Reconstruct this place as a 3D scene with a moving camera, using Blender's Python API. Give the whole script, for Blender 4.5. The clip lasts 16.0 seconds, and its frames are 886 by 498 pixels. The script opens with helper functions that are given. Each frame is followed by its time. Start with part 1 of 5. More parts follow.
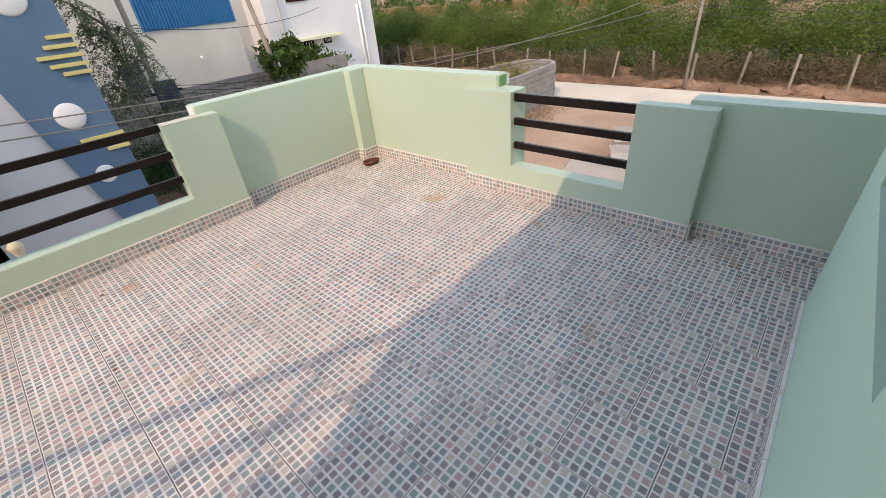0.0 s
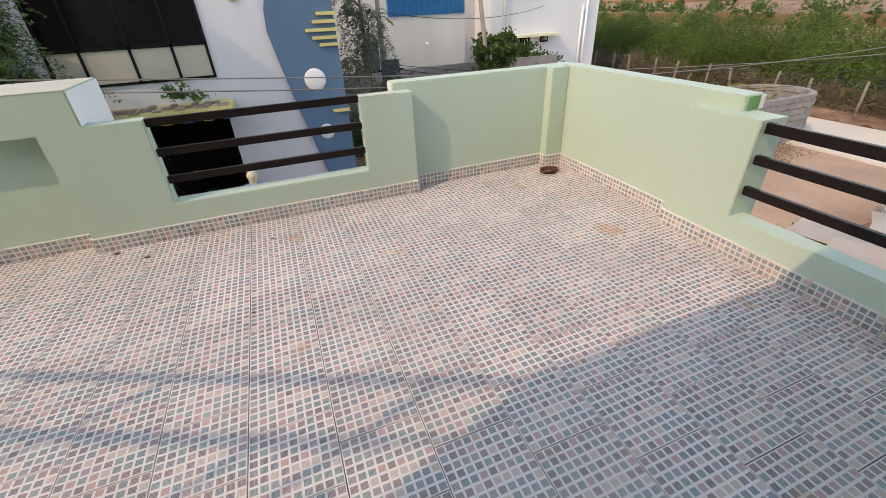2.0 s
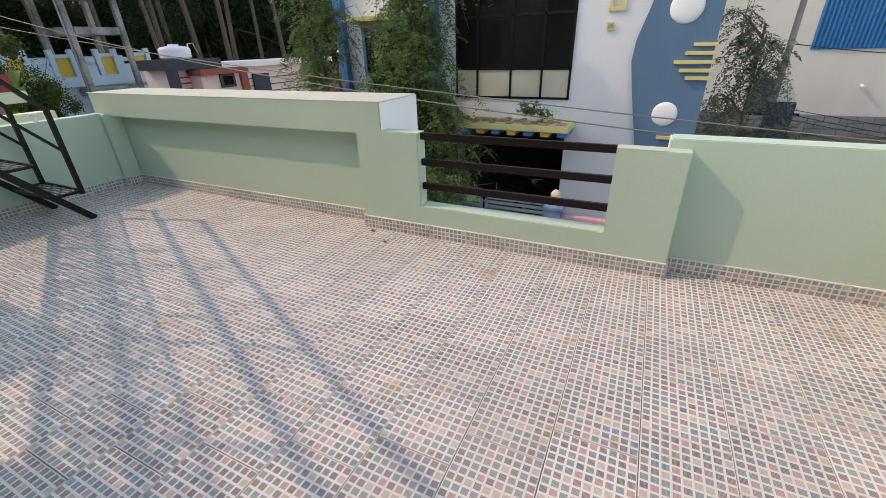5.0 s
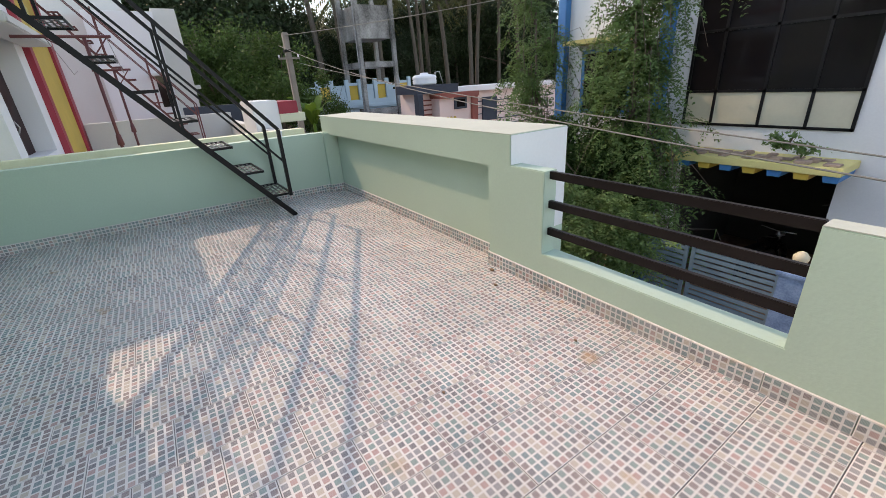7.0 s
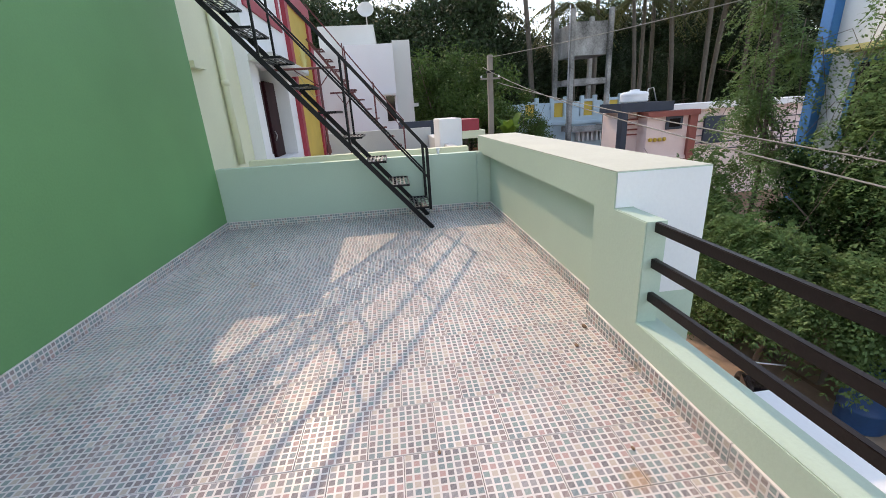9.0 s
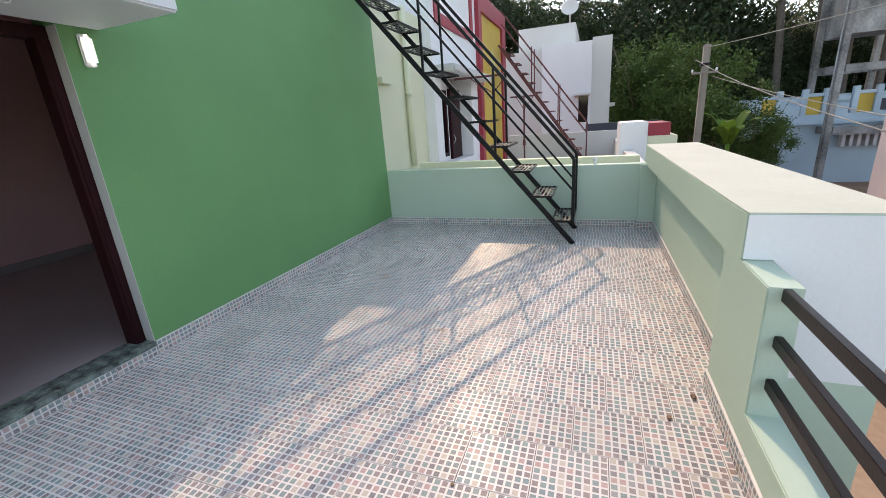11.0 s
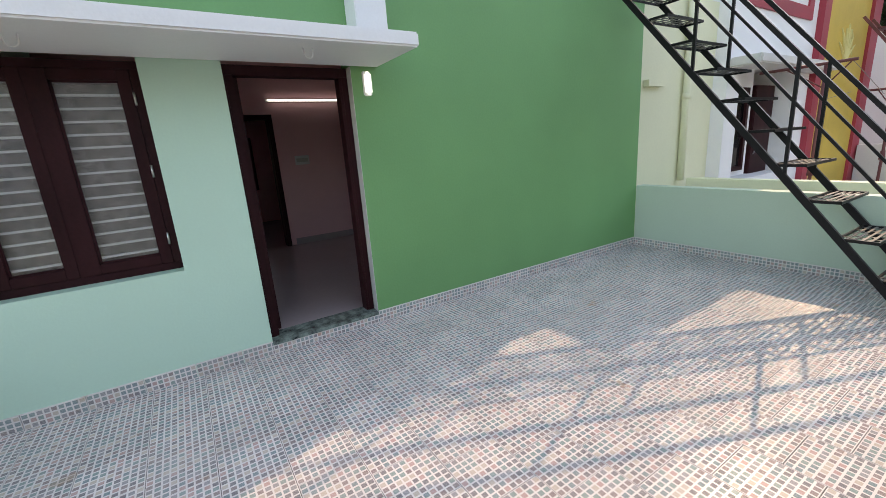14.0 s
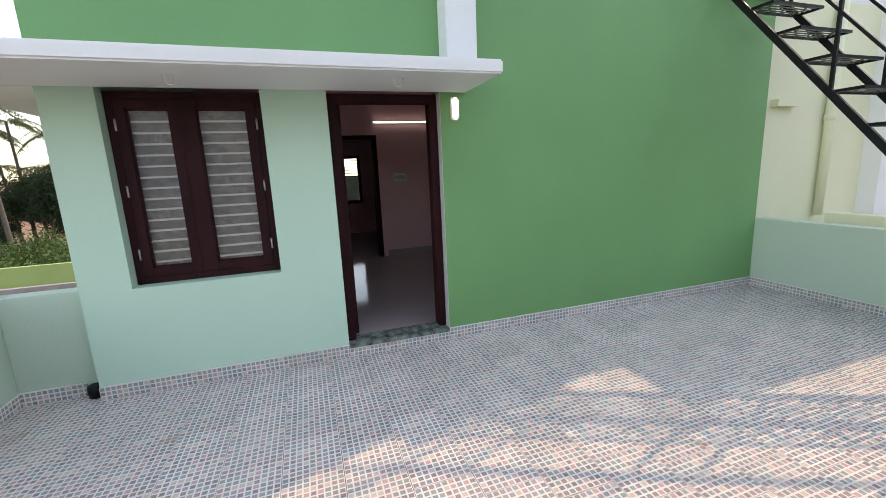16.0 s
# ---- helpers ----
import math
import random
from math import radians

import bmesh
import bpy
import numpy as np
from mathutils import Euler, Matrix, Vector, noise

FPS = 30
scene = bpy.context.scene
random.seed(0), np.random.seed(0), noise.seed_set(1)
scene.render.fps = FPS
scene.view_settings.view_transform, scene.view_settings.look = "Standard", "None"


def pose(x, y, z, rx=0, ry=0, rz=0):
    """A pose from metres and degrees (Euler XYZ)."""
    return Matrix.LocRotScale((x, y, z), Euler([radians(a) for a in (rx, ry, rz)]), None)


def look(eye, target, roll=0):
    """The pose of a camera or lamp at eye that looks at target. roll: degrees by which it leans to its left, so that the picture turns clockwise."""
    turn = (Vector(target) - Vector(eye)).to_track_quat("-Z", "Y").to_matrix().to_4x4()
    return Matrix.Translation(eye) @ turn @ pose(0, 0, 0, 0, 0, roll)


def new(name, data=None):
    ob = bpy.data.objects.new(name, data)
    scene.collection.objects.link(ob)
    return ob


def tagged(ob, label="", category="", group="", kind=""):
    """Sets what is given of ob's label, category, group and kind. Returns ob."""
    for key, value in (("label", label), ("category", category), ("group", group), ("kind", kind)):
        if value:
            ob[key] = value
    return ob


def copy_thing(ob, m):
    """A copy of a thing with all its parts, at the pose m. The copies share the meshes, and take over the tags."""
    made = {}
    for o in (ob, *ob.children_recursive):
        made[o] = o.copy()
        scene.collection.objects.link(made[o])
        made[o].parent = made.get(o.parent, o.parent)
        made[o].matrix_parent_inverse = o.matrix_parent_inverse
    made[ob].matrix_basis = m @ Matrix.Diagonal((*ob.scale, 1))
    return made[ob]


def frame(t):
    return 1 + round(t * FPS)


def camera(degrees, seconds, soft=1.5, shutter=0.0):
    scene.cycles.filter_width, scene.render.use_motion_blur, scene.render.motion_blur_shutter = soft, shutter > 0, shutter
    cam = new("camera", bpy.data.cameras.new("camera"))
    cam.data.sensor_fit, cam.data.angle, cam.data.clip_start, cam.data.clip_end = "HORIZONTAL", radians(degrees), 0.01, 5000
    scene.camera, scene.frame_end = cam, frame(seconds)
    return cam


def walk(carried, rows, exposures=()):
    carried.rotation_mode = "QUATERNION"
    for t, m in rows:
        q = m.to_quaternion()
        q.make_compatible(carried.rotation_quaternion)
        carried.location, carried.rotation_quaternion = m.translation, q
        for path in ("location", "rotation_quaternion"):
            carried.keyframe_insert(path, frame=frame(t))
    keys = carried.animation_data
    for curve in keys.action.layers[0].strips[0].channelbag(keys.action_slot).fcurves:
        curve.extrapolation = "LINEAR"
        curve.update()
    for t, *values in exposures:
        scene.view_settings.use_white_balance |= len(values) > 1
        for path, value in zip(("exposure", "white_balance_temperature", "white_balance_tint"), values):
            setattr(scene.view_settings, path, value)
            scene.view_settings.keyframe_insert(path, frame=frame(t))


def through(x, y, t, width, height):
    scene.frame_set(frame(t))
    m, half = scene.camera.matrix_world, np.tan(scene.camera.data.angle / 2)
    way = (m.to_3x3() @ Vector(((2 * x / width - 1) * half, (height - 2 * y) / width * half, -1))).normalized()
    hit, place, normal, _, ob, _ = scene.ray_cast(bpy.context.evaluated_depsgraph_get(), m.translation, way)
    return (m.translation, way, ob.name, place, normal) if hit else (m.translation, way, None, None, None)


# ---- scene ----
cam = camera(94.8, 16.0, 0.75)
PATH = [
    (0, (0.432, 0.211, 1.431), (1.629, 1.39, 0.345), -6.0),
    (0.5, (0.462, 0.259, 1.399), (1.582, 1.534, 0.34), -5.9),
    (1, (0.526, 0.328, 1.365), (1.508, 1.728, 0.329), -5.3),
    (1.5, (0.589, 0.401, 1.346), (1.385, 1.918, 0.314), -4.0),
    (2, (0.658, 0.489, 1.343), (1.253, 2.093, 0.308), -2.7),
    (2.5, (0.771, 0.542, 1.353), (1.141, 2.214, 0.319), -2.0),
    (3, (0.887, 0.566, 1.368), (1.031, 2.288, 0.361), -1.4),
    (5.5, (1.415, 1.072, 1.359), (0.408, 2.575, 0.507), -2.1),
    (6, (1.495, 1.244, 1.359), (0.285, 2.605, 0.531), -2.6),
    (6.5, (1.569, 1.407, 1.362), (0.178, 2.602, 0.564), -3.1),
    (7, (1.591, 1.598, 1.367), (0.048, 2.613, 0.6), -3.6),
    (7.5, (1.62, 1.798, 1.358), (-0.045, 2.632, 0.628), -3.4),
    (8, (1.66, 1.983, 1.366), (-0.103, 2.617, 0.666), -3.4),
    (8.5, (1.654, 2.152, 1.372), (-0.182, 2.572, 0.699), -3.5),
    (9, (1.66, 2.328, 1.383), (-0.223, 2.522, 0.735), -3.5),
    (11.5, (1.473, 2.987, 1.47), (-0.225, 2.108, 0.885), -4.4),
    (12, (1.39, 3.05, 1.478), (-0.2, 1.977, 0.903), -4.5),
    (12.5, (1.292, 3.145, 1.497), (-0.166, 1.904, 0.93), -4.4),
    (13, (1.219, 3.223, 1.527), (-0.103, 1.826, 0.977), -4.3),
    (13.5, (1.146, 3.234, 1.529), (-0.025, 1.7, 1.002), -4.2),
    (14, (1.092, 3.232, 1.494), (0.072, 1.583, 1.004), -4.1),
    (14.5, (1.037, 3.26, 1.474), (0.166, 1.52, 1.011), -3.9),
    (15, (0.986, 3.3, 1.481), (0.244, 1.498, 1.031), -3.4),
    (15.5, (0.946, 3.324, 1.491), (0.291, 1.483, 1.061), -3.0),
    (16, (0.941, 3.333, 1.516), (0.33, 1.467, 1.136), -2.6),
]
walk(cam, [(t, look(eye, target, roll)) for t, eye, target, roll in PATH], [(0.0, 1.38, 8100, 12), (3.0, 1.18, 7950, 12), (6.0, 1.33, 7800, 11), (9.0, 1.5, 7600, 11), (13.0, 1.56, 7900, 11), (16.0, 1.76, 8250, 13)])

# ---- light ----
SUN_WAY = Vector((1.08, 0.355, -1.0)).normalized()
sun = new("sun", bpy.data.lights.new("sun", "SUN"))
sun.data.energy, sun.data.angle, sun.data.color = 0.86, radians(0.5), (1.0, 0.77, 0.58)
sun.matrix_world = look((-20, -8, 20), Vector((-20, -8, 20)) + SUN_WAY)
world = bpy.data.worlds.new("sky")
scene.world = world
world.use_nodes = True
sky = world.node_tree.nodes.new("ShaderNodeTexSky")
sky.sky_type, sky.sun_disc = "NISHITA", False
sky.sun_elevation, sky.sun_rotation = radians(41.3), radians(251.8)
sky.air_density, sky.dust_density, sky.ozone_density = 1.0, 0.7, 0.8
world.node_tree.nodes["Background"].inputs["Strength"].default_value = 0.15
haze = world.node_tree.nodes.new("ShaderNodeHueSaturation")
haze.inputs["Saturation"].default_value, haze.inputs["Value"].default_value = 0.86, 1.1
world.node_tree.links.new(sky.outputs["Color"], haze.inputs["Color"])
world.node_tree.links.new(haze.outputs["Color"], world.node_tree.nodes["Background"].inputs["Color"])


# ---- materials ----
def principled(name):
    m = bpy.data.materials.new(name)
    m.use_nodes = True
    return m, m.node_tree.nodes, m.node_tree.links, m.node_tree.nodes["Principled BSDF"]


def surface(name, color, rough=0.7, var=0.12, scale=1.2, fine=40.0, bump=0.15, metal=0.0, streaks=0.0, island=0.0, stain=None):
    """A surface whose colour wanders at two scales, with fine relief."""
    m, nodes, links, bsdf = principled(name)
    geo = nodes.new("ShaderNodeNewGeometry")
    mapping = nodes.new("ShaderNodeMapping")
    mapping.inputs["Scale"].default_value = (1, 1, 1 - 0.8 * streaks)
    links.new(geo.outputs["Position"], mapping.inputs["Vector"])
    big = nodes.new("ShaderNodeTexNoise")
    big.inputs["Scale"].default_value, big.inputs["Detail"].default_value = scale, 5
    links.new(mapping.outputs["Vector"], big.inputs["Vector"])
    small = nodes.new("ShaderNodeTexNoise")
    small.inputs["Scale"].default_value, small.inputs["Detail"].default_value = fine, 4
    links.new(geo.outputs["Position"], small.inputs["Vector"])
    total = nodes.new("ShaderNodeMath")
    total.operation = "MULTIPLY_ADD"
    links.new(big.outputs["Fac"], total.inputs[0])
    total.inputs[1].default_value = 0.72
    half = nodes.new("ShaderNodeMath")
    half.operation = "MULTIPLY"
    links.new(small.outputs["Fac"], half.inputs[0])
    half.inputs[1].default_value = 0.28
    links.new(half.outputs[0], total.inputs[2])
    value = total.outputs[0]
    if island:
        shift = nodes.new("ShaderNodeMath")
        shift.operation = "MULTIPLY_ADD"
        links.new(geo.outputs["Random Per Island"], shift.inputs[0])
        shift.inputs[1].default_value = island
        links.new(value, shift.inputs[2])
        value = shift.outputs[0]
    ramp = nodes.new("ShaderNodeValToRGB")
    low, high = ramp.color_ramp.elements
    low.position, high.position = 0.3, 0.72 + island
    low.color = (*[max(0, c * (1 - var)) for c in color], 1)
    high.color = (*[min(1, c * (1 + var)) for c in (stain or color)], 1)
    links.new(value, ramp.inputs["Fac"])
    links.new(ramp.outputs["Color"], bsdf.inputs["Base Color"])
    bsdf.inputs["Roughness"].default_value, bsdf.inputs["Metallic"].default_value = rough, metal
    if bump:
        relief = nodes.new("ShaderNodeBump")
        relief.inputs["Strength"].default_value, relief.inputs["Distance"].default_value = bump, 0.01
        links.new(small.outputs["Fac"], relief.inputs["Height"])
        links.new(relief.outputs["Normal"], bsdf.inputs["Normal"])
    return m


def mosaic(name, pitch, gloss):
    """Glazed tile printed with small ribbed squares in greys, greens and rose on a pale field."""
    m, nodes, links, bsdf = principled(name)
    coord = nodes.new("ShaderNodeTexCoord")
    info = nodes.new("ShaderNodeObjectInfo")
    geo = nodes.new("ShaderNodeNewGeometry")

    def math(op, a, b=None, c=None):
        n = nodes.new("ShaderNodeMath")
        n.operation = op
        for i, v in enumerate((a, b, c)):
            if v is None:
                continue
            if isinstance(v, (int, float)):
                n.inputs[i].default_value = v
            else:
                links.new(v, n.inputs[i])
        return n.outputs[0]

    split = nodes.new("ShaderNodeSeparateXYZ")
    links.new(coord.outputs["Object"], split.inputs[0])
    u, v = math("DIVIDE", split.outputs["X"], pitch), math("DIVIDE", split.outputs["Y"], pitch)
    fu, fv = math("FRACT", u), math("FRACT", v)
    du = math("ABSOLUTE", math("SUBTRACT", fu, 0.5))
    dv = math("ABSOLUTE", math("SUBTRACT", fv, 0.5))
    reach = math("MAXIMUM", math("ADD", du, 0.0), math("ADD", dv, 0.015))
    inside = math("SMOOTH_MIN", math("MULTIPLY", math("SUBTRACT", 0.395, reach), 28.0), 1.0, 0.1)
    inside = math("MAXIMUM", math("MINIMUM", inside, 1.0), 0.0)
    cell = nodes.new("ShaderNodeCombineXYZ")
    links.new(math("FLOOR", u), cell.inputs[0])
    links.new(math("FLOOR", v), cell.inputs[1])
    pick = nodes.new("ShaderNodeTexWhiteNoise")
    pick.noise_dimensions = "2D"
    links.new(cell.outputs[0], pick.inputs["Vector"])
    ramp = nodes.new("ShaderNodeValToRGB")
    ramp.color_ramp.interpolation = "CONSTANT"
    tones = ((0.0, (0.13, 0.12, 0.135)), (0.2, (0.13, 0.20, 0.22)), (0.36, (0.22, 0.155, 0.155)), (0.5, (0.165, 0.25, 0.24)),
             (0.62, (0.42, 0.25, 0.235)), (0.76, (0.48, 0.40, 0.33)), (0.88, (0.24, 0.23, 0.25)))
    ramp.color_ramp.elements[0].color = (*tones[0][1], 1)
    ramp.color_ramp.elements[1].position, ramp.color_ramp.elements[1].color = tones[1][0], (*tones[1][1], 1)
    for at, tone in tones[2:]:
        ramp.color_ramp.elements.new(at).color = (*tone, 1)
    links.new(pick.outputs["Value"], ramp.inputs["Fac"])
    ribs = math("MULTIPLY_ADD", math("SINE", math("MULTIPLY", fu, 56.5)), 0.5, 0.5)
    field = nodes.new("ShaderNodeRGB")
    field.outputs[0].default_value = (0.70, 0.65, 0.63, 1)
    rib = nodes.new("ShaderNodeMix")
    rib.data_type = "RGBA"
    links.new(math("MULTIPLY", ribs, 0.4), rib.inputs["Factor"])
    links.new(ramp.outputs["Color"], rib.inputs["A"])
    links.new(field.outputs[0], rib.inputs["B"])
    mix = nodes.new("ShaderNodeMix")
    mix.data_type = "RGBA"
    links.new(inside, mix.inputs["Factor"])
    links.new(field.outputs[0], mix.inputs["A"])
    links.new(rib.outputs["Result"], mix.inputs["B"])
    # dust and rusty water marks that run across the tiles
    dust = nodes.new("ShaderNodeTexNoise")
    dust.inputs["Scale"].default_value, dust.inputs["Detail"].default_value = 1.6, 6
    links.new(geo.outputs["Position"], dust.inputs["Vector"])
    marks = nodes.new("ShaderNodeTexNoise")
    marks.inputs["Scale"].default_value, marks.inputs["Detail"].default_value = 4.5, 3
    links.new(geo.outputs["Position"], marks.inputs["Vector"])
    film = nodes.new("ShaderNodeMix")
    film.data_type = "RGBA"
    links.new(math("MULTIPLY", math("MAXIMUM", math("SUBTRACT", dust.outputs["Fac"], 0.42), 0.0), 0.9), film.inputs["Factor"])
    links.new(mix.outputs["Result"], film.inputs["A"])
    film.inputs["B"].default_value = (0.52, 0.47, 0.43, 1)
    rust = nodes.new("ShaderNodeMix")
    rust.data_type = "RGBA"
    links.new(math("MINIMUM", math("MULTIPLY", math("MAXIMUM", math("SUBTRACT", marks.outputs["Fac"], 0.68), 0.0), 8.0), 0.4), rust.inputs["Factor"])
    links.new(film.outputs["Result"], rust.inputs["A"])
    rust.inputs["B"].default_value = (0.45, 0.26, 0.13, 1)
    # brown spills where something dried on the floor
    place = nodes.new("ShaderNodeSeparateXYZ")
    links.new(geo.outputs["Position"], place.inputs[0])
    spill = None
    for x, y, size in ((0.5, 2.03, 0.075), (2.38, 3.22, 0.1), (1.17, 2.65, 0.06), (2.51, 2.35, 0.12), (0.57, 3.13, 0.07), (1.07, 2.68, 0.05), (1.16, 2.02, 0.05)):
        far = math("SQRT", math("ADD", math("POWER", math("SUBTRACT", place.outputs["X"], x), 2.0), math("POWER", math("SUBTRACT", place.outputs["Y"], y), 2.0)))
        edge = math("SUBTRACT", math("MULTIPLY_ADD", marks.outputs["Fac"], size * 2.4, size * -0.35), far)
        edge = math("MINIMUM", math("MAXIMUM", math("DIVIDE", edge, size * 0.8), 0.0), 1.0)
        spill = edge if spill is None else math("MAXIMUM", spill, edge)
    spilt = nodes.new("ShaderNodeMix")
    spilt.data_type = "RGBA"
    links.new(math("MULTIPLY", spill, 0.5), spilt.inputs["Factor"])
    links.new(rust.outputs["Result"], spilt.inputs["A"])
    spilt.inputs["B"].default_value = (0.50, 0.31, 0.17, 1)
    shade = nodes.new("ShaderNodeHueSaturation")
    links.new(math("MULTIPLY_ADD", info.outputs["Random"], 0.14, 0.93), shade.inputs["Value"])
    links.new(spilt.outputs["Result"], shade.inputs["Color"])
    links.new(shade.outputs["Color"], bsdf.inputs["Base Color"])
    links.new(math("MULTIPLY_ADD", dust.outputs["Fac"], 0.24, gloss), bsdf.inputs["Roughness"])
    relief = nodes.new("ShaderNodeBump")
    relief.inputs["Strength"].default_value, relief.inputs["Distance"].default_value = 0.5, 0.0015
    links.new(math("SUBTRACT", 1.0, math("MULTIPLY", inside, math("MULTIPLY_ADD", ribs, -0.5, 1.0))), relief.inputs["Height"])
    links.new(relief.outputs["Normal"], bsdf.inputs["Normal"])
    return m


def leaf_material(name, color, spread=0.45, through=0.3):
    m = surface(name, color, 0.55, spread, 0.35, 6.0, 0.0, island=0.5, stain=[c * 1.35 for c in color])
    bsdf = m.node_tree.nodes["Principled BSDF"]
    bsdf.inputs["Specular IOR Level"].default_value = 0.2
    glow = m.node_tree.nodes.new("ShaderNodeBsdfTranslucent")
    glow.inputs["Color"].default_value = (*[min(1, c * 1.6) for c in color], 1)
    both = m.node_tree.nodes.new("ShaderNodeMixShader")
    both.inputs["Fac"].default_value = through
    m.node_tree.links.new(bsdf.outputs[0], both.inputs[1])
    m.node_tree.links.new(glow.outputs[0], both.inputs[2])
    m.node_tree.links.new(both.outputs[0], m.node_tree.nodes["Material Output"].inputs["Surface"])
    return m


def glass_material(name, tint, rough=0.02):
    m, nodes, links, bsdf = principled(name)
    bsdf.inputs["Base Color"].default_value = (*tint, 1)
    bsdf.inputs["Transmission Weight"].default_value = 1.0
    bsdf.inputs["Roughness"].default_value = rough
    bsdf.inputs["IOR"].default_value = 1.45
    return m


def glowing(name, color, strength):
    m, nodes, links, bsdf = principled(name)
    bsdf.inputs["Emission Color"].default_value = (*color, 1)
    bsdf.inputs["Emission Strength"].default_value = strength
    return m


MINT = surface("mint_paint", (0.47, 0.575, 0.47), 0.6, 0.07, 0.8, 60, 0.12)
MINT_HOUSE = surface("pale_mint_paint", (0.47, 0.66, 0.54), 0.6, 0.05, 0.8, 60, 0.1)
GREEN = surface("leaf_green_paint", (0.138, 0.325, 0.125), 0.6, 0.1, 0.9, 60, 0.12)
WHITE = surface("white_paint", (0.78, 0.78, 0.79), 0.6, 0.05, 1.0, 50, 0.1)
TILE = mosaic("mosaic_tile", 0.0338, 0.11)
TILE.node_tree.nodes["Principled BSDF"].inputs["Specular IOR Level"].default_value = 0.08
JOINT = surface("tile_joint", (0.2, 0.18, 0.17), 0.9, 0.2, 5, 80, 0.2)
BLACK_IRON = surface("black_enamel", (0.012, 0.011, 0.012), 0.38, 0.3, 4, 90, 0.08)
TREAD_IRON = surface("worn_tread_iron", (0.09, 0.085, 0.08), 0.5, 0.5, 12, 90, 0.1, metal=0.3)
BROWN_IRON = surface("dark_brown_enamel", (0.016, 0.011, 0.010), 0.35, 0.3, 4, 90, 0.08)
DARK_WOOD = surface("dark_polished_wood", (0.03, 0.008, 0.01), 0.5, 0.4, 6, 50, 0.1, streaks=0.9)
DARK_WOOD.node_tree.nodes["Principled BSDF"].inputs["Specular IOR Level"].default_value = 0.12
for iron in (BLACK_IRON, BROWN_IRON):
    iron.node_tree.nodes["Principled BSDF"].inputs["Specular IOR Level"].default_value = 0.18
CHROME = surface("steel", (0.6, 0.6, 0.6), 0.3, 0.1, 5, 50, 0.0, metal=1.0)
GRANITE = surface("green_black_granite", (0.05, 0.065, 0.058), 0.25, 0.9, 14, 60, 0.05, stain=(0.16, 0.2, 0.18))
ROOM_WALL = surface("beige_emulsion", (0.82, 0.50, 0.53), 0.6, 0.06, 0.7, 50, 0.08)
ROOM_FLOOR = surface("polished_vitrified_tile", (0.42, 0.35, 0.35), 0.08, 0.08, 1.0, 20, 0.0)
PVC = surface("grey_white_pvc", (0.7, 0.7, 0.68), 0.45, 0.06, 3, 40, 0.05)
FIGURED = glass_material("figured_glass", (0.86, 0.85, 0.84), 0.22)
CLEAR = glass_material("clear_glass", (0.9, 0.93, 0.92))
CREAM = surface("cream_paint", (0.72, 0.72, 0.52), 0.7, 0.07, 0.7, 40, 0.12)
PALE_WALL = surface("lavender_white_paint", (0.66, 0.66, 0.68), 0.7, 0.08, 0.5, 30, 0.12, streaks=0.7)
BLUE_WALL = surface("slate_blue_paint", (0.085, 0.165, 0.265), 0.7, 0.18, 0.7, 30, 0.12, streaks=0.8)
BRIGHT_BLUE = surface("bright_blue_paint", (0.03, 0.17, 0.42), 0.55, 0.2, 0.8, 30, 0.1)
YELLOW = surface("pale_yellow_paint", (0.62, 0.55, 0.23), 0.7, 0.12, 1.5, 40, 0.1)
DEEP_YELLOW = surface("mustard_paint", (0.55, 0.38, 0.06), 0.6, 0.12, 1.5, 40, 0.1)
RED = surface("crimson_paint", (0.32, 0.025, 0.045), 0.55, 0.15, 1.5, 40, 0.1)
MAROON = surface("maroon_red_oxide", (0.12, 0.03, 0.03), 0.55, 0.25, 3, 60, 0.1)
GREY_WALL = surface("light_grey_paint", (0.56, 0.55, 0.53), 0.7, 0.1, 0.5, 30, 0.1, streaks=0.6)
SLATE = surface("dark_slate_paint", (0.022, 0.034, 0.058), 0.6, 0.15, 1, 30, 0.1)
SKY_WALL = surface("pale_blue_paint", (0.42, 0.54, 0.62), 0.7, 0.1, 0.6, 30, 0.1)
PINK_WALL = surface("pale_pink_paint", (0.74, 0.60, 0.57), 0.7, 0.1, 0.6, 30, 0.1)
BRICK_RED = surface("brick_red_paint", (0.25, 0.07, 0.055), 0.65, 0.15, 1, 30, 0.1)
OLD_CONCRETE = surface("stained_concrete", (0.085, 0.08, 0.075), 0.9, 0.6, 0.75, 9, 0.4, streaks=0.45, stain=(0.27, 0.265, 0.26))
BLOCK = surface("concrete_block", (0.27, 0.25, 0.235), 0.9, 0.25, 2.0, 30, 0.4)
ROAD = surface("pale_concrete_road", (0.58, 0.52, 0.43), 0.9, 0.12, 0.5, 12, 0.3)
EARTH = surface("red_earth", (0.19, 0.10, 0.06), 0.95, 0.4, 0.35, 6, 0.6, stain=(0.27, 0.17, 0.11))
LANE = surface("dusty_lane", (0.34, 0.22, 0.155), 0.95, 0.2, 0.4, 8, 0.4, stain=(0.40, 0.28, 0.20))
DRY = surface("dry_field", (0.22, 0.17, 0.08), 0.95, 0.4, 0.12, 2, 0.6, stain=(0.2, 0.09, 0.045))
TINT_GLASS = surface("black_tinted_glass", (0.011, 0.009, 0.010), 0.06, 0.2, 1, 10, 0.0)
TINT_GLASS.node_tree.nodes["Principled BSDF"].inputs["Specular IOR Level"].default_value = 0.22
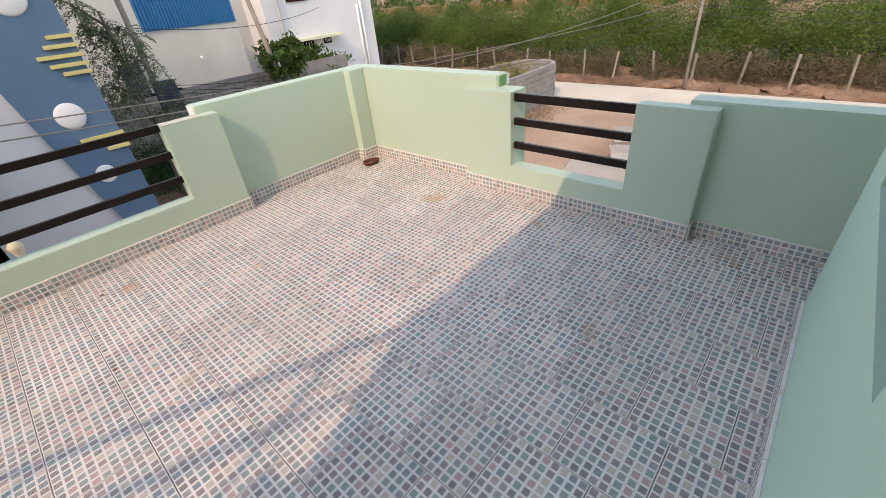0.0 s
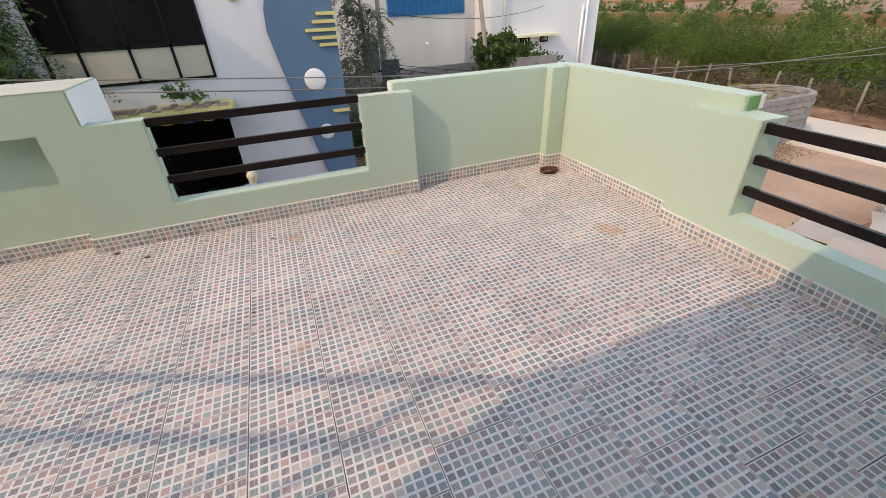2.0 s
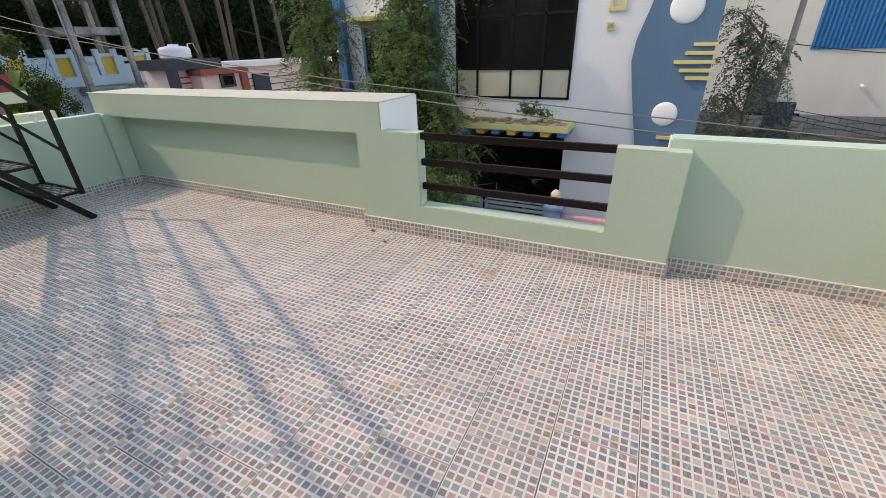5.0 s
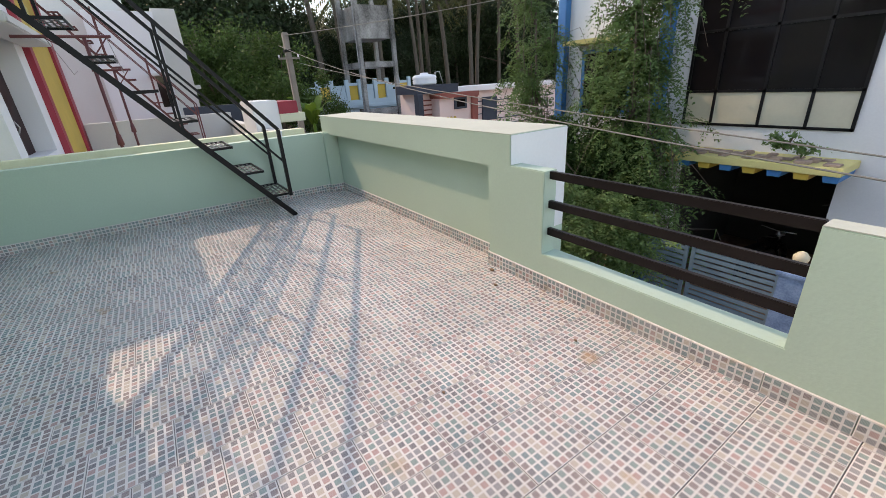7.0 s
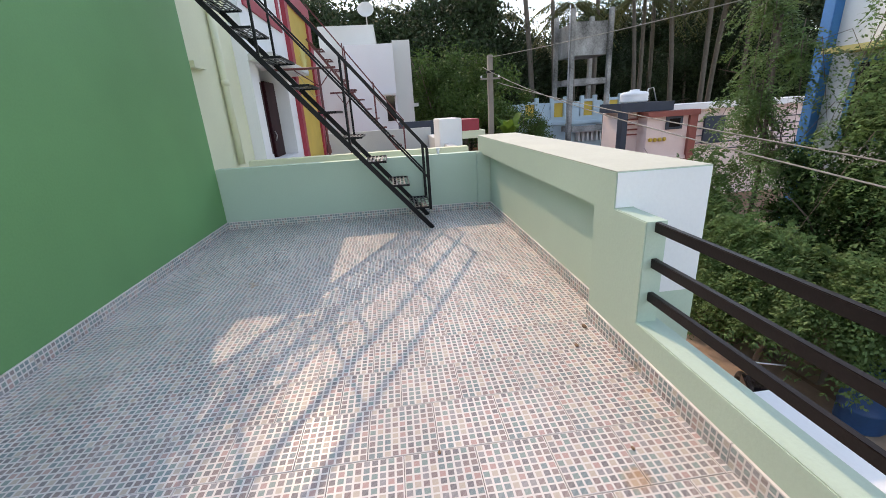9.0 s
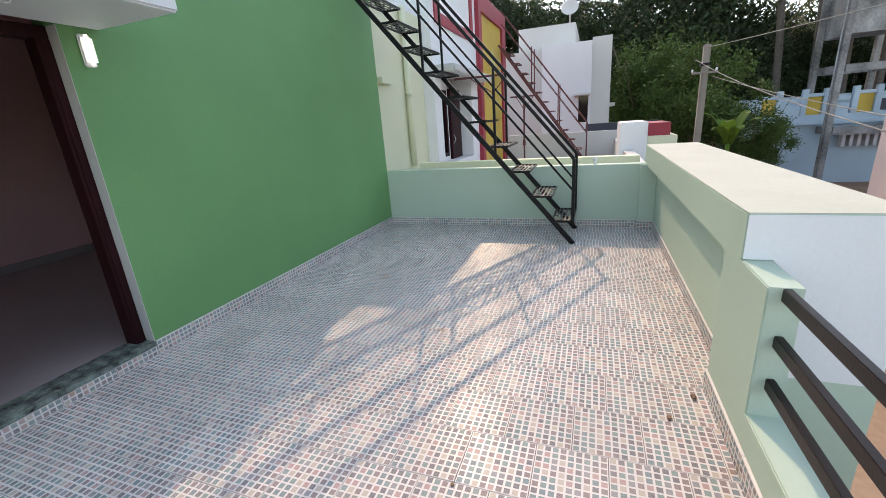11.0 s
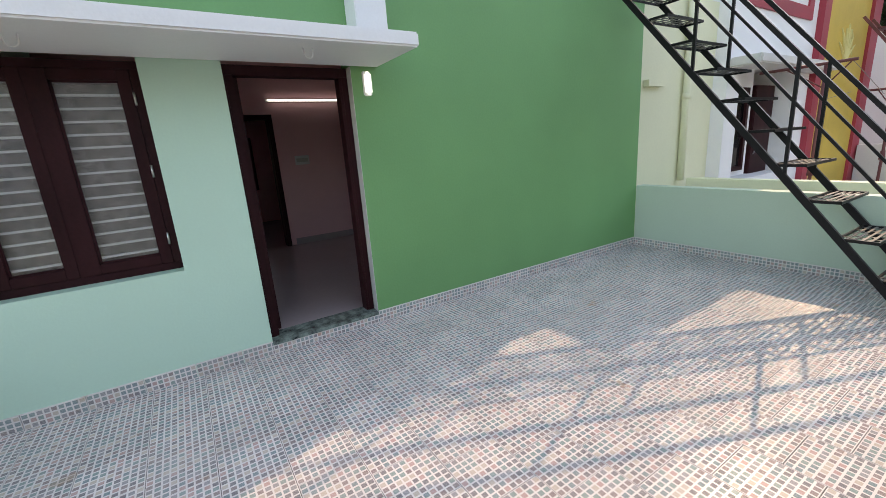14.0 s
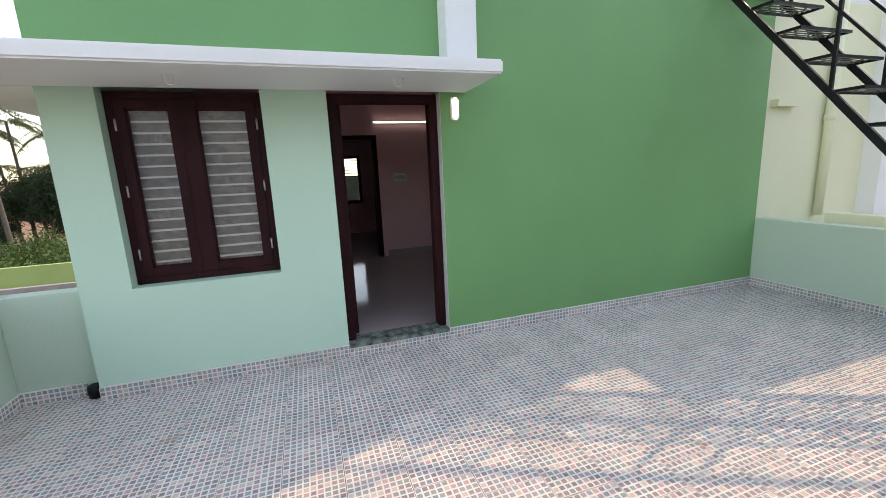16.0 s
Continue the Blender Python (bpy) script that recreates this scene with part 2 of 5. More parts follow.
FROST = surface("cream_window_film", (0.55, 0.51, 0.40), 0.35, 0.08, 1.2, 20, 0.03)
# near-black plaster: the dimness inside the garage is put into the colour
GARAGE_SHADE = surface("plaster_painted_shade", (0.05, 0.045, 0.042), 0.9, 0.2, 1, 20, 0.1)
BLUE_SHEET = surface("blue_roof_sheet", (0.008, 0.14, 0.34), 0.45, 0.1, 0.8, 20, 0.05)
BARK = surface("grey_brown_bark", (0.13, 0.10, 0.08), 0.9, 0.35, 5, 40, 0.6, streaks=0.7)
PALM_BARK = surface("palm_bark", (0.10, 0.085, 0.07), 0.9, 0.3, 6, 40, 0.6)
POLE = surface("weathered_pole", (0.27, 0.235, 0.2), 0.85, 0.3, 3, 40, 0.3, streaks=0.8)
WIRE = surface("cable", (0.2, 0.19, 0.17), 0.6, 0.1, 3, 40, 0.0)
DARK_WIRE = surface("dark_cable", (0.03, 0.03, 0.032), 0.6, 0.1, 3, 40, 0.0)
MORINGA = leaf_material("moringa_leaf", (0.088, 0.14, 0.05))
BUSH = leaf_material("bush_leaf", (0.045, 0.078, 0.02), through=0.18)
DARK_LEAF = leaf_material("dark_leaf", (0.026, 0.05, 0.015))
DRYBUSH = leaf_material("dry_brush", (0.12, 0.095, 0.06))
GROVE = leaf_material("grove_leaf", (0.022, 0.036, 0.016), through=0.1)
FROND = leaf_material("palm_frond", (0.06, 0.07, 0.028))
PALE_LEAF = leaf_material("pale_grey_leaf", (0.10, 0.12, 0.075))
BRIGHT_LEAF = leaf_material("bright_leaf", (0.075, 0.14, 0.02))
TANK = surface("white_plastic", (0.75, 0.76, 0.78), 0.45, 0.06, 2, 30, 0.05)
ROPE = surface("brown_coir", (0.13, 0.05, 0.03), 0.95, 0.4, 20, 120, 0.5)
TARP = surface("dusty_white_sheet", (0.80, 0.77, 0.73), 0.85, 0.15, 1.6, 20, 0.4, stain=(0.60, 0.50, 0.43))


# ---- building blocks ----
def boxes(*spans, bevel=0.0):
    """A bmesh of boxes, each x0, x1, y0, y1, z0, z1."""
    bm = bmesh.new()
    for x0, x1, y0, y1, z0, z1 in spans:
        c = Matrix.LocRotScale(((x0 + x1) / 2, (y0 + y1) / 2, (z0 + z1) / 2), None, (abs(x1 - x0), abs(y1 - y0), abs(z1 - z0)))
        made = bmesh.ops.create_cube(bm, size=1, matrix=c)
        if bevel:
            edges = list({e for v in made["verts"] for e in v.link_edges})
            bmesh.ops.bevel(bm, geom=edges, offset=bevel, segments=2, affect="EDGES", clamp_overlap=True)
    return bm


def tube(points, r0, r1=None, sides=8, bm=None):
    """A round bar along points, tapering from r0 to r1."""
    bm = bm or bmesh.new()
    r1 = r0 if r1 is None else r1
    pts = [Vector(p) for p in points]
    rings = []
    for i, p in enumerate(pts):
        way = (pts[min(i + 1, len(pts) - 1)] - pts[max(i - 1, 0)]).normalized()
        side = way.orthogonal().normalized() if i == 0 else (side - way * side.dot(way)).normalized()
        up = way.cross(side)
        r = r0 + (r1 - r0) * i / max(1, len(pts) - 1)
        rings.append([bm.verts.new(p + r * (math.cos(a) * side + math.sin(a) * up)) for a in (2 * math.pi * k / sides for k in range(sides))])
    for a, b in zip(rings, rings[1:]):
        for k in range(sides):
            bm.faces.new((a[k], a[(k + 1) % sides], b[(k + 1) % sides], b[k])).smooth = sides > 5
    bm.faces.new(rings[0][::-1])
    bm.faces.new(rings[-1])
    return bm


def bar(a, b, wide, deep, bm=None):
    """A flat bar of rectangular section from a to b."""
    bm = bm or bmesh.new()
    a, b = Vector(a), Vector(b)
    way = (b - a).normalized()
    side = way.cross(Vector((0, 0, 1)))
    side = side.normalized() if side.length > 1e-4 else Vector((1, 0, 0))
    up = side.cross(way)
    rings = [[bm.verts.new(p + side * wide / 2 * s + up * deep / 2 * t) for s, t in ((-1, -1), (1, -1), (1, 1), (-1, 1))] for p in (a, b)]
    for k in range(4):
        bm.faces.new((rings[0][k], rings[0][(k + 1) % 4], rings[1][(k + 1) % 4], rings[1][k]))
    bm.faces.new(rings[0][::-1])
    bm.faces.new(rings[1])
    return bm


def lathe(profile, sides=20, centre=(0, 0, 0), bm=None):
    """A turned body from (radius, height) pairs."""
    bm = bm or bmesh.new()
    rings = [[bm.verts.new((centre[0] + r * math.cos(2 * math.pi * k / sides), centre[1] + r * math.sin(2 * math.pi * k / sides), centre[2] + z))
              for k in range(sides)] for r, z in profile]
    for a, b in zip(rings, rings[1:]):
        for k in range(sides):
            bm.faces.new((a[k], a[(k + 1) % sides], b[(k + 1) % sides], b[k])).smooth = True
    bm.faces.new(rings[0][::-1])
    bm.faces.new(rings[-1])
    return bm


def prism(outline, y0, y1):
    """An outline in x, z drawn out from y0 to y1."""
    bm = bmesh.new()
    front = [bm.verts.new((x, y0, z)) for x, z in outline]
    back = [bm.verts.new((x, y1, z)) for x, z in outline]
    bm.faces.new(front)
    bm.faces.new(back[::-1])
    for k in range(len(outline)):
        j = (k + 1) % len(outline)
        bm.faces.new((front[j], front[k], back[k], back[j]))
    return bm


def extrude(outline, a, b, axis, soft):
    """A flat outline drawn out along x or y, its edges at a softened."""
    bm = bmesh.new()
    put = (lambda u, v, w: (w, u, v)) if axis == "x" else (lambda u, v, w: (u, w, v))
    near = [bm.verts.new(put(u, v, a)) for u, v in outline]
    far = [bm.verts.new(put(u, v, b)) for u, v in outline]
    bm.faces.new(near)
    bm.faces.new(far[::-1])
    for k in range(len(outline)):
        j = (k + 1) % len(outline)
        bm.faces.new((near[j], near[k], far[k], far[j]))
    bm.normal_update()
    edges = [e for e in bm.edges if all(v in near for v in e.verts)]
    bmesh.ops.bevel(bm, geom=edges, offset=soft, segments=2, affect="EDGES", clamp_overlap=True)
    return bm


def join(*meshes):
    """Several bmeshes as one."""
    whole = bmesh.new()
    for bm in meshes:
        spare = bpy.data.meshes.new("spare")
        bm.to_mesh(spare)
        bm.free()
        whole.from_mesh(spare)
        bpy.data.meshes.remove(spare)
    return whole


def finish(bm, name, material):
    bmesh.ops.recalc_face_normals(bm, faces=bm.faces)
    mesh = bpy.data.meshes.new(name)
    bm.to_mesh(mesh)
    bm.free()
    mesh.materials.append(material)
    return mesh


def thing(name, bm, material, label, category, group="", kind=""):
    return tagged(new(name, finish(bm, name, material)), label, category, group, kind)


def holder(name, label, category, group="", at=(0, 0, 0)):
    ob = tagged(new(name), label, category, group)
    ob.location = at
    return ob


def part(name, bm, material, parent, label=""):
    ob = new(name, finish(bm, name, material))
    ob.parent = parent
    if parent.type == "EMPTY" and parent.parent is None:
        ob.matrix_parent_inverse = Matrix.Translation(parent.location).inverted()
    return tagged(ob, label)


def structure(name, bm, material, label="", category=""):
    return thing(name, bm, material, label, category or name.split("_")[0], kind="structure")

# ---- the terrace: floor and parapets ----
X0, X1, Y1, YP, XP = -4.0, 3.0, 3.632, 3.52, 2.905
floor = structure("floor", boxes((X0 - 0.1, X1 + 0.1, -0.15, Y1 + 0.1, -0.15, -0.006)), JOINT, "terrace floor of glazed mosaic tiles with rusty marks", "floor")

gap_wall = [(-0.672, 0), (1.597, 0), (1.597, 0.79), (1.205, 0.79), (1.205, 0.25), (-0.134, 0.25), (-0.134, 0.803), (-0.44, 0.803), (-0.44, 1.005), (-4.2, 1.005), (-4.2, 0.773), (-0.672, 0.773)]
wall_street = structure("wall_street", join(extrude(gap_wall, YP, Y1, "y", 0.005), boxes((-4.25, -0.44, Y1, 4.085, -0.5, 1.005), (-0.44, 1.49, Y1, 3.66, -0.5, 0.245)),
                                            boxes((1.49, 3.15, Y1, 3.79, -0.5, 0.845), bevel=0.006)), MINT, "mint green street parapet with a thick coping box", "wall")
structure("wall_street_pilaster", boxes((2.835, 2.998, 3.545, 3.642, 0, 0.844), bevel=0.005), MINT, "mint green corner pilaster of the parapet", "wall")
structure("wall_street_end", boxes((-0.438, -0.434, YP + 0.004, 4.08, 0.807, 1.0), (-0.438, -0.434, Y1 + 0.004, 4.08, 0.255, 0.807)), WHITE, "white painted end of the coping box", "wall")
structure("wall_street_cap", boxes((1.482, 1.4895, 3.665, 3.785, 0.3, 0.838)), WHITE, "white painted end of the street parapet", "wall")
# thin cream layers on the parapet tops, less green than the sides
CREAM_TOP = surface("cream_top_layer", (0.52, 0.52, 0.435), 0.75, 0.1, 1.6, 40, 0.15)
structure("wall_street_top", boxes((-4.248, -0.442, YP + 0.002, 4.083, 1.005, 1.009)), CREAM_TOP, "cream top of the coping box", "wall")
structure("wall_street_pier_top", boxes((1.207, 1.48, YP + 0.002, 3.63, 0.79, 0.794)), CREAM_TOP, "cream top of the parapet pier", "wall")
side_gap = [(2.27, 0), (0.59, 0), (0.59, 0.768), (1.0, 0.768), (1.0, 0.235), (1.84, 0.235), (1.84, 0.768), (2.27, 0.768)]
wall_side = structure("wall_side", join(extrude(side_gap, XP, 3.002, "x", 0.005), boxes((X1, 3.15, 2.02, Y1, -0.5, 0.85), (3.002, 3.15, -0.28, 0.75, -0.5, 0.79), bevel=0.006),
                                        boxes((3.002, 3.10, 1.84, 2.02, -0.5, 0.766), (3.002, 3.03, 0.75, 1.84, -0.5, 0.232))), MINT, "mint green side parapet with a railed gap", "wall")
structure("wall_side_return", boxes((2.45, 3.002, -0.28, -0.13, -0.5, 0.79), bevel=0.005), MINT, "mint green parapet beside the house corner", "wall")
structure("wall_side_end", boxes((3.03, 3.115, 2.014, 2.02, 0.771, 0.842)), GREEN, "dark green painted end of the parapet", "wall")
structure("wall_side_edge", boxes((3.115, 3.148, 2.012, 2.02, 0.771, 0.842)), WHITE, "white painted edge of the parapet end", "wall")
wall_stair = structure("wall_stair", boxes((-4.16, X0, 0.0, Y1, -0.5, 0.803), (X0, X0 + 0.06, 3.45, Y1, 0, 0.798), bevel=0.006), MINT,
                       "mint green parapet behind the iron stair", "wall")
structure("wall_facade", boxes((-4.24, 3.15, 3.55, 3.78, -4.0, -0.5), (2.93, 3.15, -8.0, 3.55, -4.0, -0.5), (-4.24, -4.0, -8, 3.55, -4.0, -0.5)), MINT,
          "mint green lower facade of the house", "wall")

# ---- the house front ----
DOOR_L, DOOR_R, HEAD, HX = -0.182, 0.72, 2.138, 2.475
WIN_L, WIN_R, SILL = 1.182, 2.166, 0.791
structure("wall_house_green", boxes((X0, DOOR_L, -0.2, 0, -0.1, 3.35), (DOOR_L, HX, -0.2, 0, 2.232, 3.35)), GREEN, "deep leaf green painted house front", "wall")
structure("wall_house_mint", boxes((DOOR_R, WIN_L, -0.2, 0, -0.1, HEAD + 0.01), (WIN_L, WIN_R, -0.2, 0, -0.1, SILL), (WIN_R, HX, -0.2, 0, -0.1, HEAD + 0.01),
                                   (DOOR_L, DOOR_R, -0.2, 0, -0.1, 0.07)), MINT_HOUSE, "pale mint painted house front round door and window", "wall")
structure("wall_house_reveal", boxes((DOOR_L, DOOR_L + 0.004, -0.09, -0.001, 0.1, HEAD)), GREY_WALL, "grey painted door reveal", "wall")
# right wall has an added, unseen opening that lets sky light into the room
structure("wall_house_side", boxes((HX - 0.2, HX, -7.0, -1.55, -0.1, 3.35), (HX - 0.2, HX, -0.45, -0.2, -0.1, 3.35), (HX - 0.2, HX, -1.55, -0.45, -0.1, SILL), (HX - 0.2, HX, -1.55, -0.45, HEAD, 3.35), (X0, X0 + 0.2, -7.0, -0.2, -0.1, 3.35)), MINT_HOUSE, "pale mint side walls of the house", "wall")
structure("wall_house_back", boxes((X0, -0.37, -7.0, -6.8, -0.1, 3.35), (0.17, HX, -7.0, -6.8, -0.1, 3.35), (-0.37, 0.17, -7.0, -6.8, -0.1, 0.82), (-0.37, 0.17, -7.0, -6.8, 1.95, 3.35)),
          ROOM_WALL, "beige back wall of the house", "wall")
structure("roof", boxes((X0, HX, -7.0, 0.0, 3.35, 3.45), (-3.06, HX, -0.12, 0, 3.45, 4.14),
                        (HX - 0.12, HX, -7, -0.12, 3.45, 4.14), (X0, X0 + 0.12, -7, -0.12, 3.45, 4.1)), GREEN, "flat roof with a green parapet and a gap for the stair", "roof")
structure("ceiling", boxes((X0 + 0.2, HX - 0.2, -6.8, -0.2, 3.05, 3.349)), ROOM_WALL, "plain plastered ceiling", "ceiling")
canopy_bm = boxes((-0.412, 3.12, 0.0, 0.693, 2.14, 2.232), (HX, 3.12, -1.6, 0.0, 2.14, 2.232), bevel=0.012)
structure("canopy", canopy_bm, WHITE, "white concrete sunshade over door and window", "canopy")
structure("trim_post", boxes((-0.44, -0.19, 0.0, 0.2, 2.232, 3.45), bevel=0.008), WHITE, "white vertical band above the sunshade", "trim")
structure("trim_threshold", boxes((DOOR_L + 0.002, DOOR_R - 0.002, -0.2, 0.012, 0.07, 0.102), bevel=0.003), GRANITE, "dark green granite door threshold", "threshold")

# rooms behind the door
structure("floor_indoors", boxes((X0 + 0.2, HX - 0.2, -6.8, -0.2, 0.0, 0.09)), ROOM_FLOOR, "polished pale vitrified floor indoors", "floor")
structure("wall_indoors", boxes((X0 + 0.2, -0.25, -3.75, -3.6, 0.09, 3.05), (0.55, HX - 0.2, -3.75, -3.6, 0.09, 3.05), (-0.25, 0.55, -3.75, -3.6, 2.13, 3.05)), ROOM_WALL,
          "beige painted partition with a doorway", "wall")
structure("baseboard_indoors", boxes((X0 + 0.2, -0.33, -3.6, -3.588, 0.09, 0.19), (0.63, HX - 0.2, -3.6, -3.588, 0.09, 0.19)), ROOM_FLOOR, "tiled skirting indoors", "baseboard")


def door_frame(name, x0, x1, y0, y1, z0, z1, wide, label):
    """A timber frame with its two posts and head."""
    ob = structure(name, boxes((x0, x1, y0, y1, z1 - wide, z1), bevel=0.004), DARK_WOOD, label, "door frame")
    for a in (x0, x1 - wide):
        part("post", boxes((a, a + wide, y0, y1, z0, z1 - wide), (a + wide * 0.25, a + wide * 0.75, y1, y1 + 0.008, z0, z1 - wide), bevel=0.003), DARK_WOOD, ob)
    return ob


door_frame("door_1", DOOR_L + 0.004, DOOR_R, -0.19, -0.085, 0.102, HEAD, 0.07, "dark polished wooden door frame standing open")
door_frame("door_2", -0.25, 0.55, -3.76, -3.58, 0.09, 2.13, 0.07, "dark wooden frame of the inner doorway")
leaf = thing("door_leaf", boxes((DOOR_R - 0.11, DOOR_R - 0.07, -1.05, -0.2, 0.11, 2.09), bevel=0.004), DARK_WOOD, "dark polished wooden door leaf swung open inwards", "door")
for z0, z1 in ((0.25, 0.95), (1.1, 1.95)):
    part("panel", boxes((DOOR_R - 0.118, DOOR_R - 0.108, -0.95, -0.3, z0, z1), bevel=0.004), DARK_WOOD, leaf)
part("handle", tube([(DOOR_R - 0.11, -0.98, 1.05), (DOOR_R - 0.16, -0.98, 1.05), (DOOR_R - 0.16, -0.86, 1.05)], 0.009), CHROME, leaf, "steel lever handle")

TUBE_GLOW = glowing("tube_light", (0.95, 0.97, 1.0), 0.75)
tube_lamp = thing("tube_light", boxes((-1.39, -0.2, -3.6, -3.575, 2.31, 2.35), bevel=0.004), WHITE, "white batten tube light burning on the indoor wall", "lamp")
part("tube", tube([(-1.36, -3.56, 2.33), (-0.23, -3.56, 2.33)], 0.014, sides=10), TUBE_GLOW, tube_lamp, "glowing tube")
far_window = structure("window_2", boxes((-0.37, 0.17, -6.86, -6.8, 0.82, 0.9), (-0.37, 0.17, -6.86, -6.8, 1.88, 1.95), (-0.37, -0.3, -6.86, -6.8, 0.9, 1.88),
                                         (0.05, 0.17, -6.86, -6.8, 0.9, 1.88)), DARK_WOOD, "small dark framed window in the back room", "window")
for k in range(13):
    part("bar", boxes((-0.3, 0.05, -6.9, -6.885, 0.93 + k * 0.075, 0.945 + k * 0.075)), BLACK_IRON, far_window)
switch = thing("switch_board", boxes((-0.72, -0.5, -3.6, -3.588, 1.36, 1.5), bevel=0.003), TANK, "white switch board on the indoor wall", "switch")
part("rocker", boxes((-0.70, -0.52, -3.588, -3.584, 1.40, 1.46)), GREY_WALL, switch)


def house_window():
    """Two timber sashes with clear panes and a white slatted grille behind."""
    ob = structure("window_1", boxes((WIN_L, WIN_R, -0.2, -0.105, SILL, SILL + 0.05), (WIN_L, WIN_R, -0.2, -0.105, HEAD - 0.05, HEAD), bevel=0.004), DARK_WOOD,
                   "dark wooden casement window with white slatted grille, closed", "window")
    for a, wide in ((WIN_L, 0.05), (WIN_R - 0.05, 0.05), (1.682, 0.056)):
        part("frame_post", boxes((a, a + wide, -0.2, -0.105, SILL + 0.05, HEAD - 0.05), bevel=0.003), DARK_WOOD, ob)
    for a, b, hinge in ((WIN_L + 0.052, 1.688, WIN_L + 0.05), (1.732, WIN_R - 0.052, WIN_R - 0.05)):
        z0, z1, w = SILL + 0.052, HEAD - 0.052, 0.064
        sash = part("sash", boxes((a, a + w, -0.15, -0.10, z0, z1), (b - w, b, -0.15, -0.10, z0, z1), (a + w, b - w, -0.15, -0.10, z0, z0 + w),
                                  (a + w, b - w, -0.15, -0.10, z1 - w, z1), bevel=0.004), DARK_WOOD, ob)
        pane = part("pane", boxes((a + w, b - w, -0.13, -0.126, z0 + w, z1 - w)), FIGURED, sash, "figured glass pane")
        pane.visible_shadow = False
        lip = (a + w, b - w, z0 + w, z1 - w)
        part("bead", boxes((lip[0], lip[0] + 0.007, -0.125, -0.115, lip[2], lip[3]), (lip[1] - 0.012, lip[1], -0.125, -0.115, lip[2], lip[3]),
                           (lip[0], lip[1], -0.125, -0.115, lip[2], lip[2] + 0.012), (lip[0], lip[1], -0.125, -0.115, lip[3] - 0.012, lip[3])), DARK_WOOD, sash, "dark glazing bead")
        for k in range(15):
            z = z0 + w + 0.035 + k * (z1 - z0 - 2 * w - 0.04) / 14
            part("slat", boxes((a + w - 0.03, b - w + 0.03, -0.16, -0.138, z - 0.006, z + 0.007)), WHITE, ob)
        for z in (z0 + 0.17, (z0 + z1) / 2, z1 - 0.17):
            part("hinge", tube([(hinge, -0.095, z - 0.04), (hinge, -0.095, z + 0.04)], 0.007), CHROME, sash, "steel hinge")
    part("curtain", boxes((WIN_L + 0.02, WIN_R - 0.02, -0.175, -0.168, SILL + 0.06, HEAD - 0.06)), surface("grey_blind", (0.27, 0.24, 0.235), 0.8, 0.5, 26, 90, 0.3), ob, "grey blind behind the grille")
    return ob


house_window()


def wall_lamp():
    ob = thing("bulkhead_light", boxes((-0.337, -0.267, 0.0, 0.018, 1.92, 2.104), bevel=0.008), TANK, "oval white bulkhead lamp on the green wall", "lamp")
    bm = boxes((-0.332, -0.272, 0.016, 0.055, 1.925, 2.099), bevel=0.03)
    part("diffuser", bm, glowing("opal_diffuser", (0.95, 1.0, 0.97), 0.3), ob, "opal white diffuser")
    return ob


wall_lamp()


def ceiling_hook(x, y):
    pts = [(x - 0.03, y, 2.142), (x - 0.026, y, 2.1)] + [(x - 0.024 * math.cos(a), y, 2.098 - 0.018 * math.sin(a)) for a in (0.5, 1.0, 1.57, 2.1, 2.6)] + [(x + 0.026, y, 2.1), (x + 0.03, y, 2.142)]
    return thing("ceiling_hook", tube(pts, 0.004), WHITE, "white painted iron hook under the sunshade", "hook", "hooks under the sunshade")


ceiling_hook(0.27, 0.48)
ceiling_hook(1.63, 0.42)
thing("drain_hole", lathe([(0.045, 0.0), (0.05, 0.05), (0.045, 0.09)], 14, (2.54, -0.09, 0.0)), BLACK_IRON, "black rain drain at the house corner", "drain")
pipe = thing("pipe_stub", tube([(-4.06, 2.93, 0.78), (-4.06, 2.93, 0.86)], 0.018, sides=12), TANK, "white plastic pipe stub on the parapet", "pipe")
part("cap", tube([(-4.06, 2.93, 0.855), (-4.06, 2.93, 0.885)], 0.026, sides=12), TANK, pipe)


# ---- railings in the two gaps ----
def railing(label, spans):
    ob = holder("railing", label, "railing", "parapet railings", (spans[0][0], spans[0][2], spans[-1][4]))
    for s in spans:
        part("rail", boxes(s, bevel=0.003), BROWN_IRON, ob)
    return ob


railing("three dark brown square bars across the street gap", [(-0.134, 1.205, 3.565, 3.595, a, b) for a, b in ((0.75, 0.80), (0.56, 0.61), (0.375, 0.425))])
railing("three dark brown square bars across the side gap", [(2.945, 2.975, 1.0, 1.84, a, b) for a, b in ((0.70, 0.755), (0.535, 0.585), (0.36, 0.41))])


structure("trim_ledge", boxes((0.15, X1, 3.74, 4.12, -0.16, -0.04), bevel=0.01), WHITE, "white sunshade ledge below the railing outside", "ledge")

